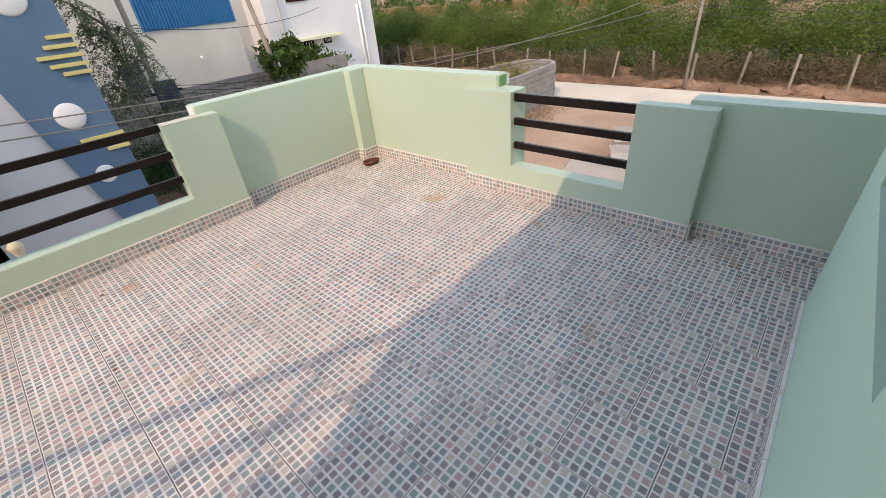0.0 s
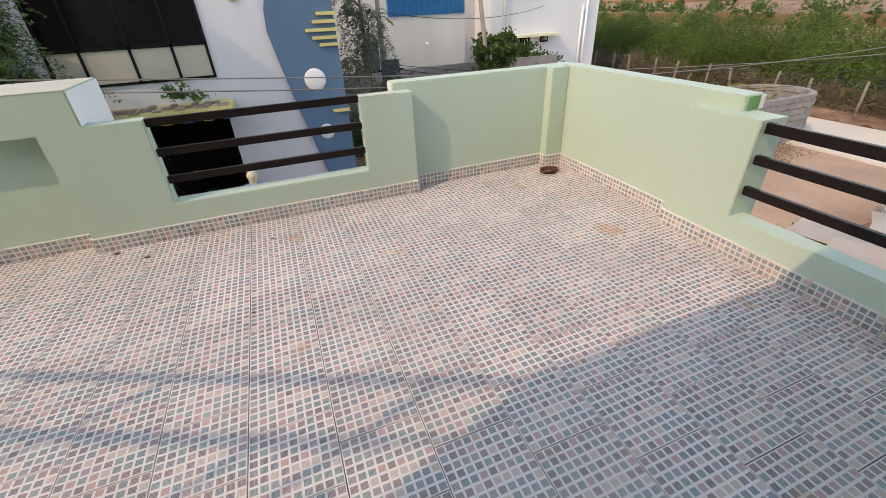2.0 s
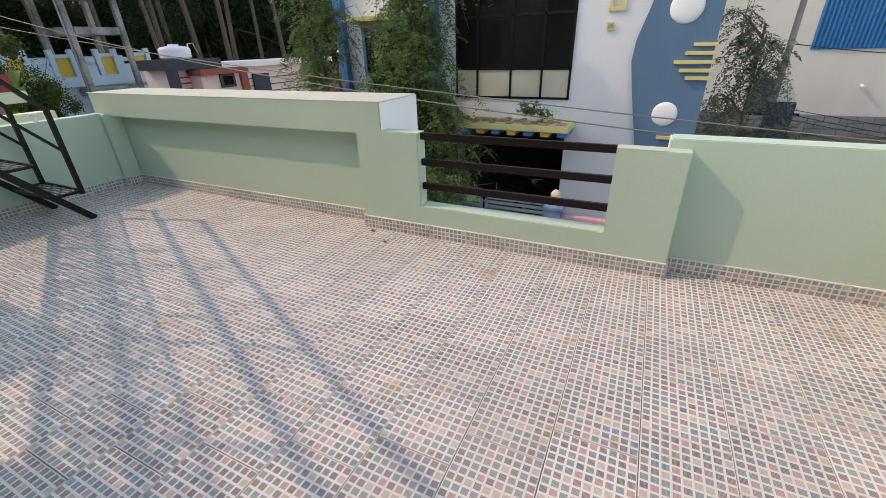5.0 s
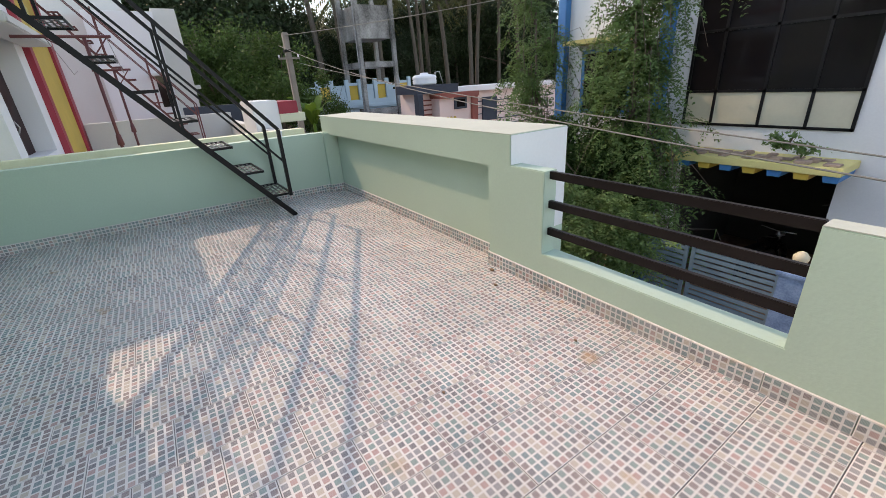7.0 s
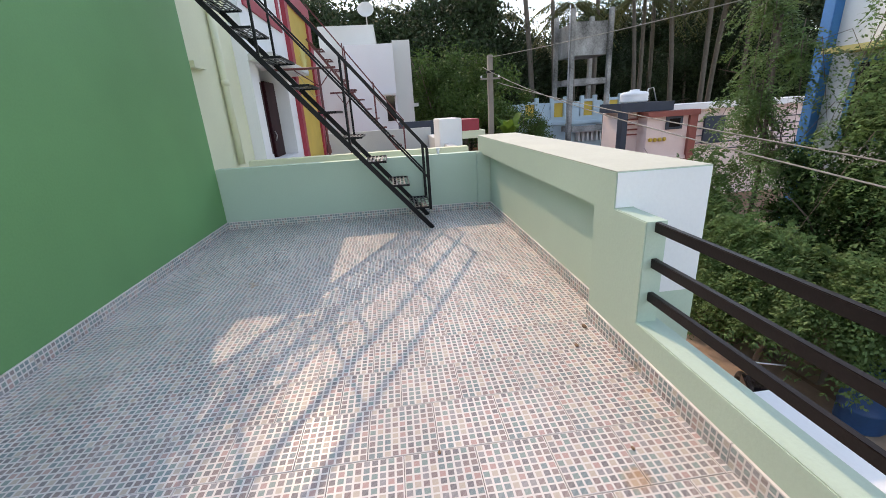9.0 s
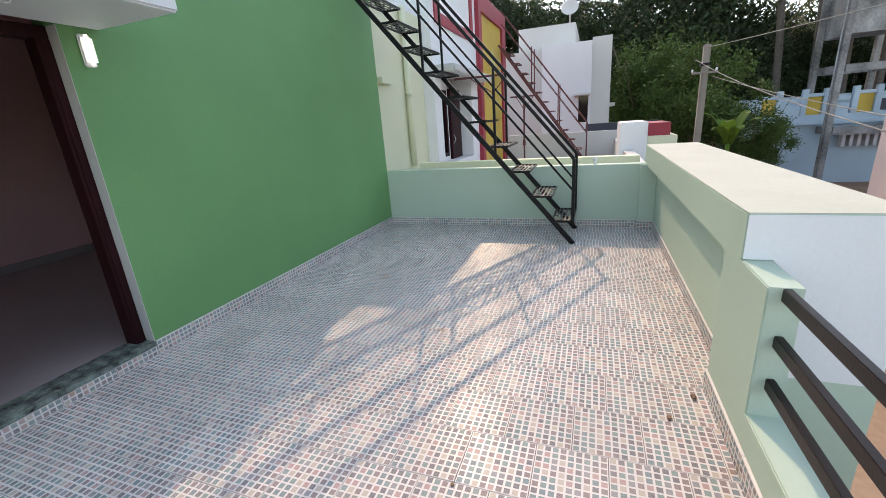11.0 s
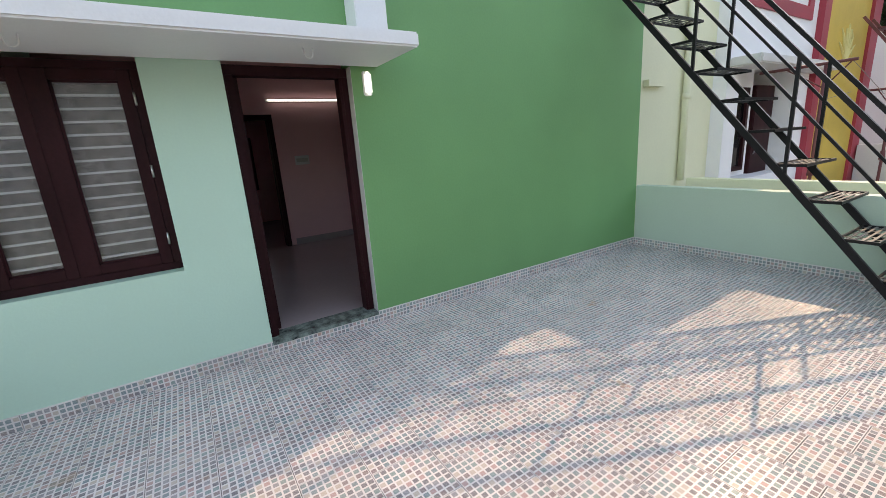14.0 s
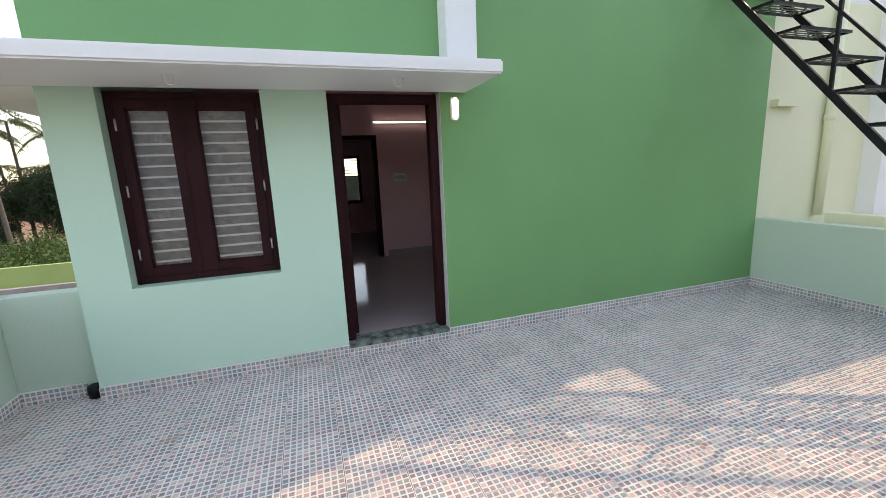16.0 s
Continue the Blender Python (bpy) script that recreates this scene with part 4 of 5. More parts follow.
def motorbike(x, y, turn, label):
    """A parked motorcycle seen in the dark garage."""
    ob = holder("motorcycle", label, "motorcycle", "parked motorcycles", (0, 0, 0))
    for c in (-0.62, 0.62):
        bm = bmesh.new()
        ring = [(c + 0.29 * math.cos(a), 0, 0.31 + 0.29 * math.sin(a)) for a in np.linspace(0, 2 * math.pi, 22)]
        part("tyre", tube(ring, 0.05, sides=8, bm=bm), BLACK_IRON, ob)
    part("tank", boxes((-0.15, 0.35, -0.14, 0.14, 0.68, 0.92), bevel=0.06), TINT_GLASS, ob)
    part("seat", boxes((-0.75, -0.12, -0.12, 0.12, 0.72, 0.82), bevel=0.03), BLACK_IRON, ob)
    part("engine", boxes((-0.25, 0.25, -0.12, 0.12, 0.28, 0.62), bevel=0.03), CHROME, ob)
    part("fork", tube([(0.62, 0, 0.31), (0.42, 0, 1.0)], 0.03), CHROME, ob)
    part("handlebar", tube([(0.36, -0.36, 1.06), (0.42, 0, 1.0), (0.36, 0.36, 1.06)], 0.014), CHROME, ob)
    part("headlight", lathe([(0.02, 0), (0.09, 0.04), (0.09, 0.08)], 14, (0.5, 0, 0.86)), CHROME, ob)
    ob.matrix_basis = pose(x, y, -3.3, 0, 0, turn)
    return ob


motorbike(-1.5, 12.3, 80, "dark motorcycle parked in the garage")
motorbike(-2.5, 6.75, 150, "black motorcycle parked in the lane")
moringa((-3.6, 9.6, -3.3), 6.9, 0.95, 300, 3, "moringa tree with drooping sprays and hanging pods")
moringa((-2.75, 9.55, -3.3), 3.2, 1.0, 55, 21, "low moringa shoots hanging before the yellow ledge")
moringa((-6.0, 9.39, -3.3), 6.0, 1.15, 95, 8, "slender moringa tree beside the blue pilaster", 0.5)
leafy_tree("bush", (-4.3, 9.2, -3.3), 2.4, (1.3, 0.6, 1.5), 26000, 0.05, DARK_LEAF, 15, "dense dark green tree behind the moringa", 0.07, 60)
leafy_tree("bush", (-5.4, 8.3, -3.3), 1.7, (1.4, 0.8, 1.3), 1500, 0.055, MORINGA, 16, "leafy green shrub beside the lane", 0.05, 34, category="shrub", feathery=True)
leafy_tree("bush", (-3.75, 7.9, -3.3), 1.9, (1.4, 0.7, 0.9), 1400, 0.055, MORINGA, 5, "bright green shrub below the moringa", 0.05, 26, category="shrub", feathery=True)
leafy_tree("bush", (-6.9, 8.7, -3.3), 2.3, (1.2, 0.8, 1.2), 1100, 0.055, MORINGA, 17, "leafy green shrub before the pink house", 0.05, 28, category="shrub", feathery=True)
leafy_tree("potted_shrub", (-1.0, 10.4, -0.12), 0.16, (0.4, 0.2, 0.22), 420, 0.05, MORINGA, 6, "straggling weeds growing on the yellow ledge", 0.012, 14, category="shrub")
moringa((3.3, 13.0, -3.3), 4.9, 1.5, 60, 12, "bare branched pale moringa tree beside the blue panel", 0.45, PALE_LEAF)

beyond = set(scene.objects) - nearby
nearby = set(scene.objects)

# ---- neighbour's row on the stair side ----
def neighbour():
    ob = holder("neighbour_house", "cream and white house with crimson and yellow panels", "house", at=(-8, -1, -3.3))
    part("wall", boxes((-6.05, -4.02, -6, -0.12, -3.3, 3.25)), CREAM, ob, "cream painted wall")
    part("cornice", boxes((-4.6, -4.24, -0.12, -0.04, 2.06, 2.14)), CREAM, ob)
    for span in ((-9.2, -6.05, -6, 0.08, 2.42, 4.35), (-6.45, -6.05, -6, 0.08, -3.3, 2.42), (-7.75, -6.45, -6, -0.25, 0.6, 2.42), (-9.2, -6.45, -6, 0.08, -3.3, 0.6)):
        part("front", boxes(span), WHITE, ob, "white painted front")
    part("balcony_floor", boxes((-9.2, -6.05, 0.08, 0.5, 2.32, 2.45), bevel=0.02), GREY_WALL, ob)
    part("side", boxes((-9.2, -8.6, -6, 0.08, 0.6, 2.42)), WHITE, ob)
    win = part("window", boxes((-7.5, -7.42, -0.25, -0.18, 0.75, 2.1), (-6.6, -6.52, -0.25, -0.18, 0.75, 2.1), (-7.5, -6.52, -0.25, -0.18, 2.02, 2.1), (-7.5, -6.52, -0.25, -0.18, 0.7, 0.78)), DARK_WOOD, ob)
    part("pane", boxes((-7.42, -6.6, -0.24, -0.22, 0.78, 2.02)), TINT_GLASS, win)
    door = part("door", boxes((-8.55, -7.8, -0.3, -0.2, -0.1, 2.15), bevel=0.01), DARK_WOOD, ob, "dark wooden door")
    part("handle", tube([(-7.9, -0.19, 0.95), (-7.9, -0.15, 1.05), (-7.9, -0.19, 1.15)], 0.012), CHROME, door)
    part("red_band", boxes((-8.9, -6.3, 0.08, 0.11, 3.2, 3.4), (-8.9, -8.7, 0.08, 0.11, 3.4, 4.2), (-6.5, -6.3, 0.08, 0.11, 3.4, 4.2), (-8.9, -6.3, 0.08, 0.11, 4.2, 4.35)), RED, ob, "crimson window surround")
    part("panel", boxes((-12.0, -9.5, -6, 0.12, -3.3, 4.38)), DEEP_YELLOW, ob, "mustard yellow panel")
    for a, b in ((-12.5, -12.0), (-9.5, -9.2)):
        part("pillar", boxes((a, b, -6, 0.18, -3.3, 4.4)), RED, ob, "crimson pillar")
    part("head_band", boxes((-12.0, -9.5, 0.12, 0.18, 3.98, 4.4)), RED, ob, "crimson band over the yellow panel")
    flower = bmesh.new()
    for k in range(7):
        a = k * 0.9
        tube([(-10.8, 0.13, 2.6), (-10.8 + 0.35 * math.sin(a), 0.13, 2.75 + 0.5 * abs(math.cos(a))), (-10.8 + 0.5 * math.sin(a * 1.1), 0.13, 3.0 + 0.3 * math.cos(a))], 0.03, 0.012, 5, flower)
    part("motif", flower, YELLOW, ob, "pale plaster flower motif")
    part("roof", boxes((-12.4, -6.0, -6, 0.05, 4.35, 4.45), (-6.05, -4.02, -6, -0.12, 3.25, 3.3)), WHITE, ob)
    part("terrace_floor", boxes((-12.4, -4.3, -0.12, 3.6, -0.3, -0.1)), GREY_WALL, ob)
    part("parapet", boxes((-5.3, -5.12, 0.06, 3.55, -0.1, 0.79), bevel=0.006), CREAM, ob, "cream parapet")
    part("street_wall", boxes((-8.1, -5.12, 3.5, 3.7, -3.3, 0.62), bevel=0.01), GREY_WALL, ob)
    part("street_wall", boxes((-12.4, -9.4, 3.5, 3.7, -3.3, 0.62), bevel=0.01), GREY_WALL, ob)
    part("corner_ledge", boxes((-9.4, -8.1, 3.95, 4.5, 0.7, 0.878), bevel=0.01), CREAM, ob, "cream ledge under the crimson end")
    part("end_wall", boxes((-12.5, -12.3, 0.2, 3.6, -3.3, 0.85), bevel=0.01), GREY_WALL, ob)
    part("corner_block", boxes((-9.4, -8.1, 3.42, 3.95, -3.3, 1.17), bevel=0.02), WHITE, ob)
    part("corner_block_end", boxes((-9.4, -8.1, 3.95, 4.36, 0.88, 1.13)), RED, ob, "crimson end of the block")
    pipe = part("downpipe", tube([(-5.2, -0.06, 0.75), (-5.2, -0.06, 3.25)], 0.05, sides=12), CREAM, ob, "cream painted downpipe")
    part("collar", tube([(-5.2, -0.06, 1.9), (-5.2, -0.06, 1.98)], 0.06, sides=12), CREAM, pipe)
    return ob


neighbour()


def maroon_stair():
    ob = holder("maroon_staircase", "maroon painted iron staircase on the next terrace", "staircase", at=(-11.5, 2.65, -0.1))
    for x in (-11.3, -11.9):
        part("stringer", bar((x, 2.75, -0.1), (x, 0.2, 3.45), 0.03, 0.05), MAROON, ob)
        part("handrail", bar((x, 2.7, 1.15), (x, 0.3, 4.3), 0.03, 0.03), MAROON, ob)
        part("mid_rail", bar((x, 2.7, 0.85), (x, 0.3, 3.98), 0.02, 0.02), MAROON, ob)
        for y in (2.7, 1.9, 1.15):
            z = (2.75 - y) * 1.39 - 0.1
            part("post", bar((x, y, z), (x, y, z + 1.18), 0.03, 0.03), MAROON, ob)
    for k in range(12):
        y, z = 2.58 - 0.2 * k, 0.15 + 0.277 * k
        part("tread", boxes((-11.9, -11.3, y, y + 0.03, z - 0.03, z), (-11.9, -11.3, y + 0.09, y + 0.12, z - 0.03, z), (-11.9, -11.3, y + 0.18, y + 0.21, z - 0.03, z),
                            (-11.88, -11.84, y, y + 0.2, z - 0.03, z), (-11.36, -11.32, y, y + 0.2, z - 0.03, z)), MAROON, ob)
    return ob


maroon_stair()


def line_frame(x, y0, y1, post_y, z):
    """A clothes line post with a cross bar held by two braces."""
    ob = holder("clothes_line_post", "maroon iron clothes line post with braced cross bar", "clothes line", "clothes line posts", (x, post_y, -0.1))
    part("post", tube([(x, post_y, -0.1), (x, post_y, z)], 0.022, sides=8), MAROON, ob)
    part("cross_bar", tube([(x, y0, z + 0.02), (x, y1, z + 0.02)], 0.02, sides=8), MAROON, ob)
    for y in (y0 * 0.55 + post_y * 0.45, y1 * 0.8 + post_y * 0.2):
        part("brace", tube([(x, post_y, z - 0.28), (x, y, z)], 0.009, sides=6), MAROON, ob)
    part("knuckle", tube([(x, post_y, 0.75), (x, post_y, 0.82), (x, post_y, 0.9)], 0.045, 0.03, 8), MAROON, ob)
    return ob


line_frame(-6.2, 0.43, 1.46, 1.16, 2.16)
line_frame(-9.0, 0.95, 1.55, 1.28, 1.88)
for y in (0.75, 1.4):
    thing("clothes_line", tube([(-6.2, y, 2.19), (-7.6, y + 0.05, 1.78), (-9.0, y, 1.91)], 0.004, sides=5), WIRE, "thin sagging clothes line between the posts", "clothes line", "clothes lines")

white_house = holder("white_block_house", "plain white flat roofed house with grey side wing", "house", at=(-19, 1.5, -3.3))
part("wall", boxes((-24, -18.6, 0.6, 2.7, -3.3, 4.3)), PALE_WALL, white_house)
part("rear_wall", boxes((-24, -19.0, -6, 0.6, -3.3, 4.2)), GREY_WALL, white_house, "grey rear wall")
part("wing", boxes((-24, -19.2, 2.7, 3.5, -3.3, 4.5), (-24, -19.6, 3.5, 3.75, 1.6, 1.75)), GREY_WALL, white_house, "grey wing")
part("stair_tower", boxes((-26, -21, -0.8, 1.9, 4.3, 5.5)), GREY_WALL, white_house, "grey stair tower")
slot = part("window", boxes((-18.62, -18.58, 2.2, 2.6, 1.0, 2.1)), TINT_GLASS, white_house)
part("hood", boxes((-18.6, -18.1, 2.0, 2.7, 2.12, 2.2)), GREY_WALL, white_house)
slate_wall = thing("slate_wall", boxes((-15.2, -14.9, 2.6, 5.0, -3.3, 1.0), bevel=0.02), SLATE, "dark slate painted boundary wall", "wall")
dish = holder("satellite_dish", "grey satellite dish on the roof", "dish", at=(-21.5, 1.6, 5.5))
bowl = lathe([(0.02, 0.0), (0.16, 0.02), (0.3, 0.07), (0.4, 0.14), (0.39, 0.15), (0.29, 0.08), (0.02, 0.02)], 24)
bmesh.ops.transform(bowl, matrix=pose(-21.3, 1.6, 6.15, 0, 65, 0), verts=bowl.verts)
part("bowl", bowl, GREY_WALL, dish)
part("mast", tube([(-21.5, 1.6, 5.5), (-21.4, 1.6, 6.15)], 0.03), CHROME, dish)

nearby |= set(scene.objects)

# ---- down the lane: tower, small houses, grove ----
def water_tower():
    """Four posts that rise past a small tank, tied by beams."""
    ob = holder("water_tower", "old stained concrete water tank on four tall legs", "water tower", at=(-28, 15, -3.3))
    for x in (-26.15, -28.9):
        for y in (14.02, 16.58):
            part("leg", boxes((x - 0.14, x + 0.14, y - 0.14, y + 0.14, -3.3, 7.1), bevel=0.03), OLD_CONCRETE, ob)
    for z in (-0.2, 2.81):
        for x in (-26.15, -28.9):
            part("brace", boxes((x - 0.12, x + 0.12, 14.2, 16.4, z - 0.18, z + 0.18), bevel=0.01), OLD_CONCRETE, ob)
        for y in (14.02, 16.58):
            part("brace", boxes((-28.72, -26.33, y - 0.1, y + 0.1, z - 0.18, z + 0.18), bevel=0.01), OLD_CONCRETE, ob)
    tank = part("tank", boxes((-28.8, -26.3, 14.15, 16.45, 4.4, 4.55), (-28.8, -28.68, 14.15, 16.45, 4.55, 6.39), (-26.42, -26.3, 14.15, 16.45, 4.55, 6.39),
                              (-28.68, -26.42, 14.15, 14.27, 4.55, 6.39), (-28.68, -26.42, 16.33, 16.45, 4.55, 6.39), bevel=0.02), OLD_CONCRETE, ob, "stained open tank")
    part("rim", boxes((-26.3, -26.24, 14.2, 16.4, 4.4, 4.62)), OLD_CONCRETE, tank)
    part("overflow_pipe", tube([(-26.0, 13.75, -3.3), (-26.0, 13.75, 6.7)], 0.035, sides=8), OLD_CONCRETE, ob, "stained rising pipe")
    return ob


water_tower()


def pale_house():
    ob = holder("pale_blue_house", "pale blue house with balustrade and ochre panels", "house", at=(-28, 14, -3.3))
    part("wall", boxes((-34, -27.2, 11.0, 18.5, -3.3, 0.1)), SKY_WALL, ob)
    part("slab", boxes((-34, -26.9, 10.9, 18.6, 0.1, 0.3)), SKY_WALL, ob)
    part("low_wall", boxes((-27.2, -27.0, 11.0, 18.5, 0.3, 0.62), bevel=0.01), SKY_WALL, ob)
    for y in (11.55, 13.6, 15.75, 17.6):
        part("panel", boxes((-27.15, -27.08, y - 0.32, y + 0.32, 0.62, 1.55)), DEEP_YELLOW, ob, "ochre panel")
        for side in (-0.47, 0.47):
            part("post", boxes((-27.2, -26.95, y + side - 0.13, y + side + 0.13, 0.62, 1.95), bevel=0.02), SKY_WALL, ob)
        part("lintel", boxes((-27.18, -27.0, y - 0.34, y + 0.34, 1.55, 1.72), bevel=0.01), SKY_WALL, ob)
    for y in (12.57, 14.67, 16.67):
        part("rail", boxes((-27.15, -27.0, y - 0.42, y + 0.42, 0.62, 1.15), (-27.15, -27.0, y - 0.42, y + 0.42, 1.3, 1.5), bevel=0.01), SKY_WALL, ob)
    for k in range(9):
        part("bracket", boxes((-27.2, -26.8, 15.0 + 0.33 * k, 15.15 + 0.33 * k, -1.1, -0.5)), PALE_WALL, ob)
    part("ledge", boxes((-27.2, -26.7, 14.8, 18.2, -0.5, -0.4)), PALE_WALL, ob)
    part("upper", boxes((-34, -29.5, 11.4, 18.0, 0.3, 1.6)), SKY_WALL, ob)
    return ob


pale_house()


def pink_house():
    ob = holder("pink_house", "low pink house with brick red and slate trim", "house", at=(-17, 14, -3.3))
    part("wall", boxes((-18, -16.3, 12.2, 19.5, -3.3, 1.0)), PINK_WALL, ob)
    part("roof", boxes((-17.8, -15.8, 11.9, 14.3, 1.0, 1.38)), SLATE, ob, "slate blue roof edge")
    part("roof", boxes((-18, -16.0, 14.3, 22.0, 0.95, 1.2)), WHITE, ob)
    part("post", boxes((-16.1, -15.7, 11.9, 12.15, -3.3, 1.0)), SLATE, ob, "slate blue corner post")
    part("side_wall", boxes((-18, -16.3, 19.5, 22.0, -3.3, 0.95)), PINK_WALL, ob)
    for k in range(5):
        part("groove", boxes((-16.31, -16.26, 15.9, 21.8, -0.9 + 0.32 * k, -0.86 + 0.32 * k)), SLATE, ob, "dark painted groove")
    for k in range(3):
        part("ledge", boxes((-16.2, -15.5, 12.3, 15.4, -1.1 - 0.35 * k, -0.95 - 0.35 * k)), PINK_WALL, ob)
    part("porch", boxes((-16.3, -15.6, 13.0, 14.9, -3.3, 0.75)), PINK_WALL, ob)
    part("porch_roof", boxes((-16.4, -15.4, 12.9, 15.3, 0.75, 0.98)), BRICK_RED, ob, "brick red porch roof")
    part("pier", boxes((-15.75, -15.45, 14.9, 15.25, -3.3, 0.75)), BRICK_RED, ob, "brick red pier")
    win = part("window", boxes((-15.6, -15.52, 13.85, 14.6, 0.2, 0.75)), SLATE, ob)
    part("pane", boxes((-15.53, -15.5, 13.98, 14.47, 0.3, 0.65)), TINT_GLASS, win)
    for k in range(4):
        part("louvre", boxes((-16.3, -16.22, 11.95 + 0.3, 12.95, 0.0 + k * 0.22, 0.06 + k * 0.22)), BRICK_RED, ob)
    for k in range(4):
        part("bead", boxes((-15.6, -15.5, 13.1 + k * 0.22, 13.26 + k * 0.22, -0.28, -0.12), bevel=0.03), DEEP_YELLOW, ob, "yellow ornament")
    part("side_window", boxes((-16.3, -16.2, 16.2, 17.2, -0.6, 0.6)), SLATE, ob)
    return ob


pink_house()
tank = thing("water_tank", lathe([(0.02, 0), (0.55, 0.02), (0.6, 0.1), (0.57, 0.14), (0.6, 0.2), (0.57, 0.24), (0.6, 0.3), (0.58, 0.4), (0.48, 0.46), (0.2, 0.5), (0.2, 0.56), (0.02, 0.57)], 24, (-16.8, 13.0, 1.38)),
             TANK, "white ribbed plastic water tank on the slate roof", "water tank")
part("pipe", tube([(-16.8, 13.6, 1.4), (-16.8, 13.65, 1.95), (-16.8, 13.9, 1.98), (-16.8, 14.1, 1.4)], 0.025), CHROME, tank, "bent steel pipe")
cable([(4.3, 15.0, 1.4), (16.0, 23.0, 1.2)], 0.012, 0.4, "dark overhead cable strung from the pole", True)
cable([(4.3, 15.0, 0.0), (-0.4, 10.9, -0.9)], 0.01, 0.1, "dark service cable to the blue and white house", True)
cable([(4.3, 15.0, -0.2), (12.0, 15.2, -1.2)], 0.01, 0.2, "dark overhead cable strung from the pole", True)
for k in range(3):
    cable([(4.3, 15.0, -0.1 - 0.25 * k), (21.0, 5.0, 0.4 - 0.3 * k), (24.0, -20, 0.2 - 0.3 * k)], 0.009, 0.7, "dark overhead cable strung along the road", True)

# palms and dark trees of the grove
rng = random.Random(4)
palms = [palm(8.5, 21, "tall coconut palm in the dark grove"), palm(10.0, 22, "leaning coconut palm in the dark grove"), palm(7.2, 23, "coconut palm with drooping fronds")]
spots = [(-33 - 22 * rng.random(), -12 + 1.75 * k + rng.uniform(-0.8, 0.8)) for k in range(34)]
for k, (x, y) in enumerate(spots):
    m = pose(x, y, -3.3, 0, 0, rng.uniform(0, 360)) @ Matrix.Scale(rng.uniform(1.0, 1.5), 4)
    if k < 3:
        palms[k].matrix_basis = m
    else:
        copy_thing(palms[k % 3], m)
for k in range(11):
    x, y = -30.5 + 1.2 * math.sin(k * 2.1), 12.5 + 1.9 * k + rng.uniform(-0.6, 0.6)
    copy_thing(palms[k % 3], pose(x, y, -3.3, 0, 0, rng.uniform(0, 360)) @ Matrix.Scale(rng.uniform(1.15, 1.5), 4))
for k in range(18):
    x, y = 12 + 1.1 * k + rng.uniform(-0.5, 0.5), -29 - rng.uniform(0, 12)
    copy_thing(palms[k % 3], pose(x, y, -3.3, 0, 0, rng.uniform(0, 360)) @ Matrix.Scale(rng.uniform(0.75, 1.05), 4))
backs = [(13 + 1.7 * k + rng.uniform(-0.6, 0.6), -33 - 9 * rng.random()) for k in range(9)]
grove = leafy_tree("grove_tree", (-36, 6, -3.3), 7.0, (4.4, 4.4, 4.8), 34000, 0.14, GROVE, 31, "dense dark tree in the grove", 0.25, 40, "grove trees")
for k in range(34):
    x, y = -30 - 22 * rng.random(), -14 + 1.75 * k + rng.uniform(-1, 1)
    if -38 < x and 9 < y < 34:
        x -= 9
    copy_thing(grove, pose(x, y, -3.3, 0, 0, rng.uniform(0, 360)) @ Matrix.Scale(rng.uniform(0.8, 1.35), 4))
for x, y in backs:
    copy_thing(grove, pose(x, y, -3.3, 0, 0, rng.uniform(0, 360)) @ Matrix.Scale(rng.uniform(0.45, 0.6), 4))
lime = leafy_tree("shade_tree", (-22, 7.2, -3.3), 5.2, (2.6, 2.3, 2.5), 26000, 0.085, BUSH, 33, "green shade tree behind the power pole", 0.16, 44, "shade trees")
copy_thing(lime, pose(-24.5, 5.0, -3.3, 0, 0, 120) @ Matrix.Scale(1.1, 4))
copy_thing(lime, pose(-22.5, 9.8, -3.3, 0, 0, 220) @ Matrix.Scale(0.62, 4))
# flat dark sheets; the shade deep in the grove is put into their colour
structure("backdrop_grove", boxes((-62, -61.5, -50, 70, -3.3, 9.0), (-20, 70, -62, -61.5, -3.3, 1.5), (-50, 30, 66, 66.5, -3.3, 3)), surface("grove_backdrop_shade", (0.022, 0.03, 0.015), 0.95, 0.6, 0.4, 3, 0.5), "flat dark sheets behind the trees, grove shade put into the colour", "backdrop")

banana = holder("banana_plant", "banana plant with broad torn leaves", "banana plant", at=(-17.5, 7.4, -3.3))
part("stem", tube([(-17.5, 7.4, -3.3), (-17.45, 7.4, 0.2)], 0.12, 0.07), BRIGHT_LEAF, banana)
for k in range(8):
    a, rise, reach = k * 0.8 + 0.3, 1.3 + 0.3 * (k % 3), 0.7 + 0.25 * (k % 2)
    bm = bmesh.new()
    rows = []
    for t in np.linspace(0, 1, 9):
        c = Vector((-17.45 + reach * t * math.cos(a), 7.4 + reach * t * math.sin(a), 0.1 + rise * t - 0.75 * t ** 3))
        w = 0.24 * math.sin(math.pi * min(1, 0.12 + 0.86 * t)) ** 0.6
        side = Vector((-math.sin(a), math.cos(a), 0.15))
        rows.append([bm.verts.new(c + side * w), bm.verts.new(c - Vector((0, 0, 0.03))), bm.verts.new(c - side * w)])
    for p, q in zip(rows, rows[1:]):
        for i in (0, 1):
            bm.faces.new((p[i], p[i + 1], q[i + 1], q[i]))
    part("leaf", bm, BRIGHT_LEAF, banana)

west = set(scene.objects) - nearby
nearby |= west

